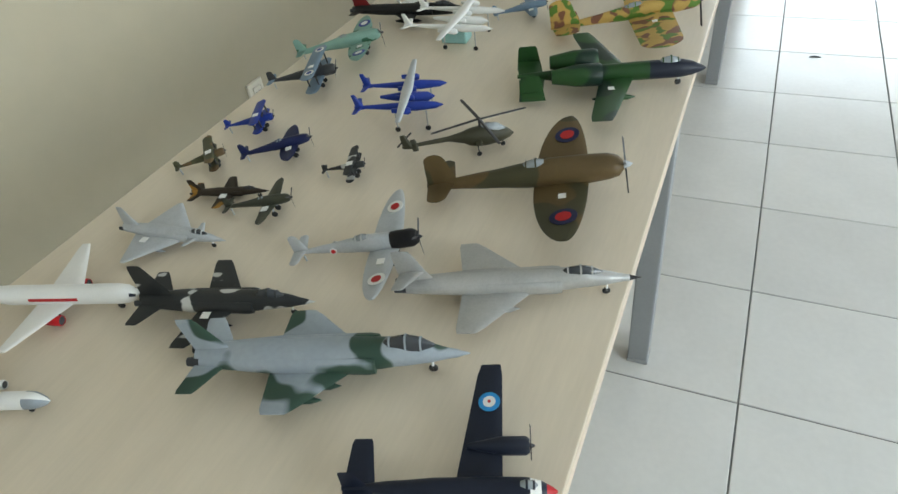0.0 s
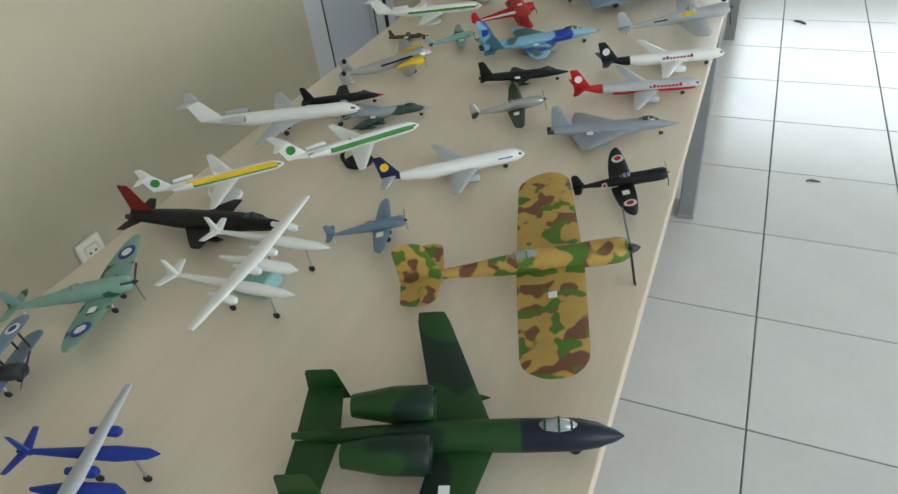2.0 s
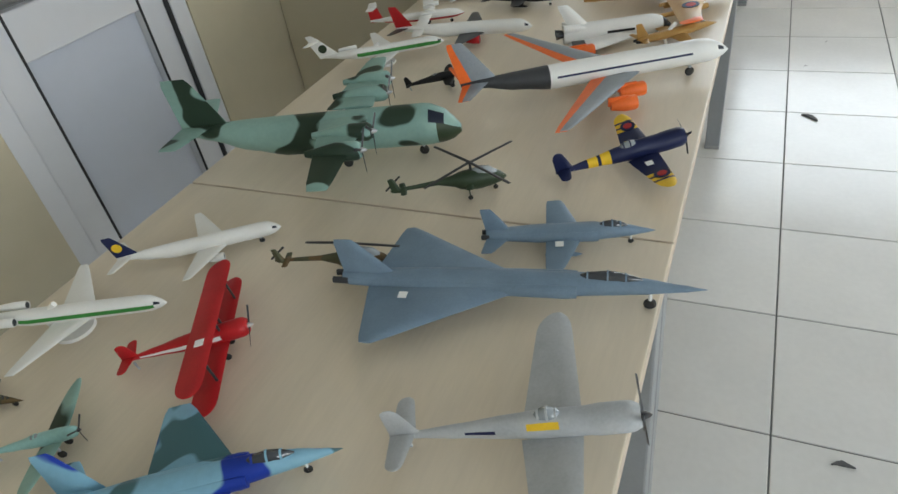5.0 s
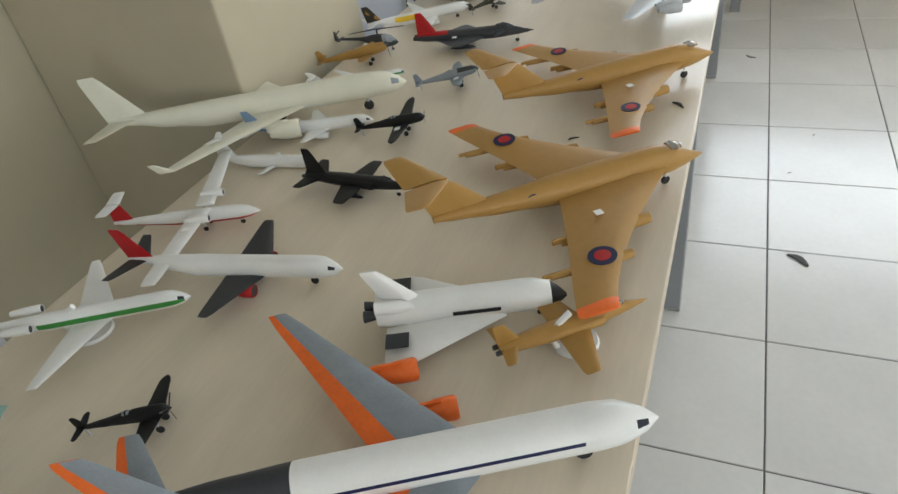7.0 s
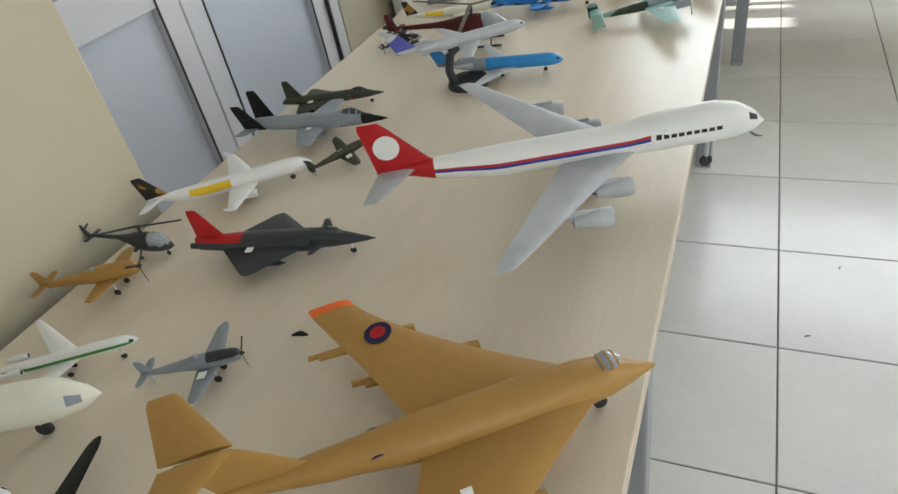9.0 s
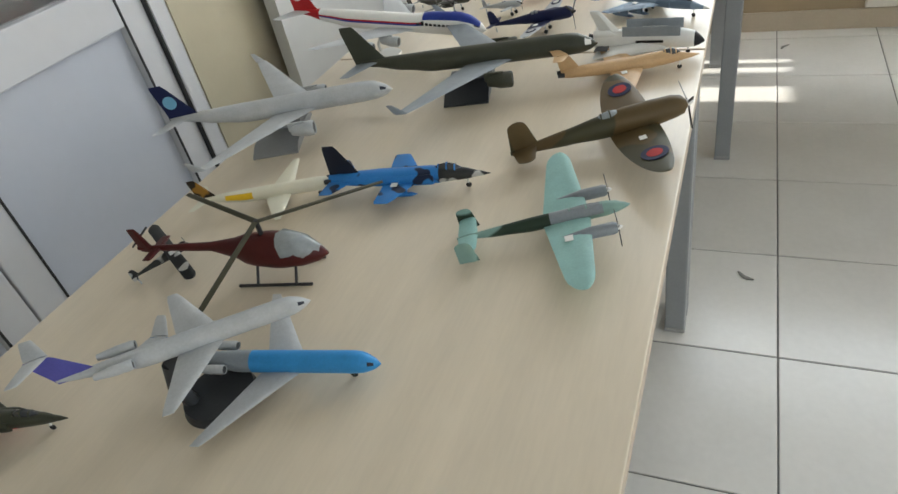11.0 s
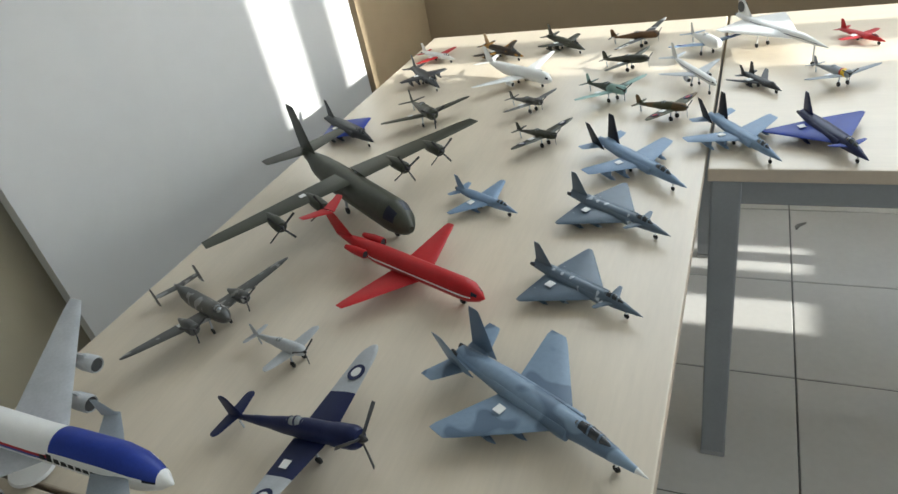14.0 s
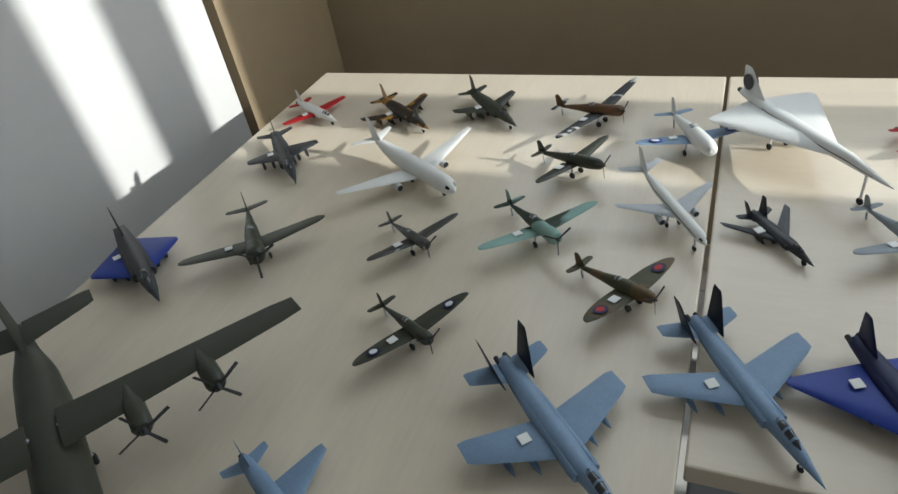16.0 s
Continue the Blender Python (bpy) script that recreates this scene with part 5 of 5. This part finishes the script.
put(warbird("navy blue gull-wing fighter model with pale grey outer wings", 0.208, 0.276, body=NAVY, wings=NAVY, tip=LGREY, tipbands=((.42, 1.0),), shape='radial', r=.065, roundel=(NAVY, WHITE), nose_prop=.2, tipf=0.33), -0.391, 5.029, -4.2)
put(jet("blue-grey patched twin-fin heavy fighter model", 0.272, 0.200, body=CAMO_SGREY, twin=.07, wing=(.36,.32,.1,.22,-.2,0), tail=(.42,.14,.08,.1,0), r=.05, second=(WHITE,), bands=((0,.05,0,180,1),), stores=2, tipf=0.74), -0.124, 5.122, -28.0)
put(warbird("weathered dark silver twin-engined transport model", 0.213, 0.278, shape='transport', body=WEATHER, nose_prop=0, r=.06, engines=((.3,.11,.3,.045,.01,WEATHER,.1),(-.3,.11,.3,.045,.01,WEATHER,.1)), wing=(.25,.24,.08,.06,-.5,.1), twin=.18, tail=(.36,.12,.1,.01,.6), fin=(.14,.12,.09,.03), canopy=(.06,.16,.5), pitch=10, tipf=0.27), -0.687, 5.213, -24.0)
put(warbird("pale grey-white fighter model", 0.121, 0.097, body=LGREY, sticker=False, tipf=0.25), -0.503, 5.159, -16.2)
put(trijet("glossy red trijet airliner model with thin white line", 0.320, 0.240, body=RED, second=(WHITE,), bands=((.06,.75,76,88,1),), r=.05, tipf=0.54), -0.397, 5.345, -21.0)
put(aircraft("transport_plane_model", "large dark olive-grey four-engined transport plane model", 0.420, 0.555, shape='transport', r=.066, body=GREYGREEN, wing=(.3,.15,.08,.02,.95,.0), tail=(.42,.13,.08,.04,.9), fin=(.24,.2,.1,.12), engines=((.3,.32,.2,.026,-.01,GREYGREEN,.075),(-.3,.32,.2,.026,-.01,GREYGREEN,.075),(.58,.325,.18,.026,-.01,GREYGREEN,.075),(-.58,.325,.18,.026,-.01,GREYGREEN,.075)), blades=4, second=(NIGHT,), bands=((.05,.09,20,66,1),), spin=BLADE, tipf=0.45), -0.595, 5.540, -33.0)
put(jet("pale blue-grey single-engined jet fighter model", 0.151, 0.133, body=LBGREY, intake=False, wing=(.38,.3,.08,.22,-.1,0), tail=(.34,.13,.07,.08,0), tipf=0.67), -0.340, 5.559, -27.9)
put(delta("dark blue-grey delta canard jet model with white specks", 0.186, 0.147, body=TYPH, canards=True, stores=2, r=.05, tipf=0.80), -0.123, 5.341, -29.6)
put(delta("blue-grey delta canard jet model with pale nose", 0.199, 0.155, body=TYPH, canards=True, stores=2, r=.05, tipf=0.78), -0.112, 5.529, -33.2)
put(jet("light blue-grey twin-fin naval jet model with dark fins", 0.236, 0.177, body=LBGREY, fins=NIGHT, twin=.07, wing=(.42,.22,.12,.08,-.1,0), tail=(.4,.14,.08,.08,0), stores=2, r=.045, tipf=0.65), -0.103, 5.692, -44.7)
put(jet("light blue-grey naval jet model with dark spine and fins", 0.214, 0.172, body=LBGREY, fins=NIGHT, twin=.07, wing=(.42,.22,.12,.08,-.1,0), tail=(.4,.14,.08,.08,0), stores=2, r=.045, tipf=0.70), 0.057, 5.792, -56.3)
put(delta("dark blue delta-wing jet model", 0.196, 0.174, body=NAVY, canards=True, wings=BLUE, tipf=0.82), 0.193, 5.795, -64.4)
put(delta("dark blue delta-wing jet fighter model", 0.228, 0.130, body=DGREY, wings=BLUE, canards=False, stores=2, tipf=0.60), -0.766, 5.834, -33.4)
put(warbird("grey and green single-engined fighter model with black crosses", 0.189, 0.214, body=GREYGREEN, shape='radial', tipf=0.33), -0.619, 5.922, -48.1)
put(warbird("weathered grey-green fighter model", 0.111, 0.149, body=WEATHER, shape='radial', tipf=0.33), -0.385, 5.968, -34.8)
put(warbird("teal zigzag camouflaged fighter model", 0.140, 0.182, body=CAMO_TEAL, ell=False, shape='radial', tipf=0.34), -0.221, 6.021, -44.9)
put(warbird("dark olive fighter model with elliptical wings and roundels", 0.121, 0.150, body=CAMO_OL, ell=True, wing=(.2,.27,.1,0,-.6,.08), roundel=(NAVY, RED), tipf=0.28), -0.093, 5.921, -31.8)
put(warbird("olive-grey radial-engined fighter model", 0.113, 0.164, body=GREYGREEN, shape='radial', ell=True, wing=(.2,.27,.1,0,-.6,.08), roundel=(NAVY, WHITE), tipf=0.31), -0.317, 5.804, -31.8)
put(jet("dark grey jump-jet model with many pylons", 0.200, 0.131, body=DGREY, stores=2, wing=(.38,.26,.08,.16,.4,-.1), tipf=0.61), -0.710, 6.149, -46.7)
put(airliner("plain white airliner model in the sunlight", 0.239, 0.265, body=WHITE, wings=WHITE, r=.06, tipf=0.55), -0.458, 6.144, -32.2)
put(jet("red and white small jet trainer model", 0.147, 0.145, body=WHITE, wings=RED, tails=RED, stores=0, tail=(.36,.14,.07,.08,0), tipf=0.57), -0.749, 6.329, -28.7)
put(jet("sand and black patched jet model with yellow tail", 0.178, 0.144, body=CAMO_BY, fins=SAND, stores=2, tipf=0.75), -0.552, 6.328, -36.8)
put(jet("dark green jet fighter model with pylons", 0.178, 0.127, body=GREYGREEN, stores=2, tipf=0.71), -0.388, 6.361, -44.9)
put(warbird("dark brown radial fighter model with pale wing tips", 0.133, 0.245, body=BROWN, wings=CAMO_DARK, shape='radial', tipf=0.34), -0.209, 6.354, -21.7)
put(warbird("grey-green fighter model with black propeller", 0.128, 0.166, body=GREYGREEN, tipf=0.44), -0.204, 6.185, -27.2)
put(warbird("pale blue and white jet model with blue roundels", 0.176, 0.175, body=WHITE, wings=LBGREY, roundel=(BLUE, WHITE), nose_prop=0, tipf=0.43), -0.039, 6.274, -65.9)
put(airliner("slender white airliner model on a clear stand", 0.190, 0.136, body=WHITE, wings=LGREY, r=.04, lift=.015, second=(NAVY,), bands=((.08,.85,74,84,1),), tipf=0.60), -0.049, 6.082, -58.0)
put(jet("dark grey twin-fin swing-wing jet model", 0.119, 0.093, body=DGREY, twin=.07, tail=(.4,.15,.08,.1,0), tipf=0.96), 0.086, 6.053, -55.2)
put(delta("large white supersonic airliner model with ogee delta wing", 0.310, 0.170, body=WHITE, r=.03, canards=False, stores=0, intake=False, wing=(.3,.62,.06,.5,-.5,0), fin=(.14,.2,.06,.15), canopy=None, lift=.028, second=(NAVY,), bands=((.1,.8,80,92,1),), sticker=False, fin_mark=DGREY), 0.115, 6.248, -55.4)
put(warbird("mottled grey fighter model with yellow and red nose bands", 0.115, 0.151, body=MGREY, second=(YELLOW, RED), bands=((.06,.14,0,180,1),(.14,.2,0,180,2)), shape='radial', tipf=0.03), 0.208, 6.081, -61.7)
put(jet("bright red small jet model", 0.122, 0.100, body=RED, stores=0), 0.280, 6.297, -51.6)


# ---- small things ----
def wall_socket():
    e = new("wall_socket")
    part("back_plate", box(0, .012, -.04, .04, -.04, .04, .004), SOCKETW, e)
    part("socket_well", box(.011, .0145, -.022, .022, -.022, .022, .006), SOCKETW, e)
    for s in (-1, 1):
        part("pin_hole", box(.0142, .0152, s * .009 - .003, s * .009 + .003, -.003, .003), BLADE, e)
    return tagged(e, "ivory plastic power socket on the cream wall", "power socket")


wall_socket().matrix_basis = pose(WX, .566, .351)


def junction_box():
    e = new("junction_box")
    part("box_body", box(-.06, .06, -.035, 0, -.045, .045, .004), SOCKETW, e)
    part("box_lid", box(-.057, .057, -.041, -.0352, -.042, .042, .003), SOCKETW, e)
    return tagged(e, "white plastic junction box low on the tan wall", "junction box")


junction_box().matrix_basis = pose(.61, YE - .0005, .145)


def scrap(name, label, x, y, z, heading, size, material, category):
    rnd = random.Random(int(1000 * (x + 3 * y)))
    bm = bmesh.new()
    st = []
    for i in range(5):
        u = i / 4
        st.append((size * (u - .5), size * (.12 + .1 * rnd.random()) * math.sin(math.pi * (u * .8 + .1)), size * .05, size * .05, size * .12 * math.sin(u * 4)))
    loft(bm, st, 6)
    ob = mesh_ob(name, bm, material)
    ob.matrix_basis = pose(x, y, z, 0, 0, heading)
    return tagged(ob, label, category)


DUST = mat("grey_dust", (0.22, 0.22, 0.21), 0.9)
scrap("floor_scrap", "dark grey scrap lying on the white floor tiles", .354, 1.960, 0, 10, .045, DIRT, "litter")
scrap("floor_scrap", "bent dark twig lying on the white floor tiles", .296, 3.558, 0, -35, .07, DIRT, "litter")
scrap("floor_scrap", "small grey crumb lying on the floor tiles", .28, 4.054, 0, 40, .016, DIRT, "litter")
scrap("floor_scrap", "small dark crumb lying on the floor tiles", .367, 4.343, 0, 80, .014, DIRT, "litter")
scrap("floor_scrap", "grey dusty scrap on the tiles under the tables", .131, 5.093, 0, 150, .05, DUST, "litter")
scrap("floor_scrap", "brown leaf scrap on the tiles by the end wall", .244, 6.70, 0, 60, .05, DUST, "litter")
scrap("model_fragment", "tiny black model fragment lying on the table", -.427, 3.151, TOP, 20, .022, BLACK, "model part")
scrap("model_fragment", "tiny black pointed model fragment on the table", -.200, 2.859, TOP, 40, .02, BLACK, "model part")
scrap("model_fragment", "small grey model fragment near the table edge", -.037, 3.006, TOP, -40, .03, DGREY, "model part")


# ---- floor tiles ----
def tile_mesh(sx, sy):
    bm = bmesh.new()
    box_into(bm, 0.002, sx - 0.002, 0.002, sy - 0.002, -0.012, 0.0)
    bmesh.ops.bevel(bm, geom=[e for e in bm.edges if all(v.co.z > -0.001 for v in e.verts)], offset=0.0015, segments=1, affect="EDGES")
    me = bpy.data.meshes.new("tile")
    bm.to_mesh(me)
    bm.free()
    me.materials.append(TILE)
    return me


floor_ob = bpy.data.objects["floor"]
tile_me = tile_mesh(0.4, 0.4)
GX = 0.213
far = bmesh.new()
for i in range(-5, 7):
    x = GX + 0.4 * i
    for j in range(-10, 18):
        y = 0.4 * j
        if x < WX or x + 0.4 > WALL_R + 0.02 or y + 0.4 > YE:
            x1, x2, y1, y2 = max(x, WX), min(x + 0.4, WALL_R), y, min(y + 0.4, YE)
            if x2 - x1 > 0.02 and y2 - y1 > 0.02:
                box_into(far, x1 + 0.002, x2 - 0.002, y1 + 0.002, y2 - 0.002, -0.0028, 0.0)
            continue
        if j < -5:
            box_into(far, x + 0.002, x + 0.398, y + 0.002, y + 0.398, -0.0028, 0.0)
            continue
        ob = new("tile", tile_me)
        ob.parent = floor_ob
        ob.location = (x, y, 0)
tagged(part("tile_margin", far, TILE, floor_ob), kind="stuff")
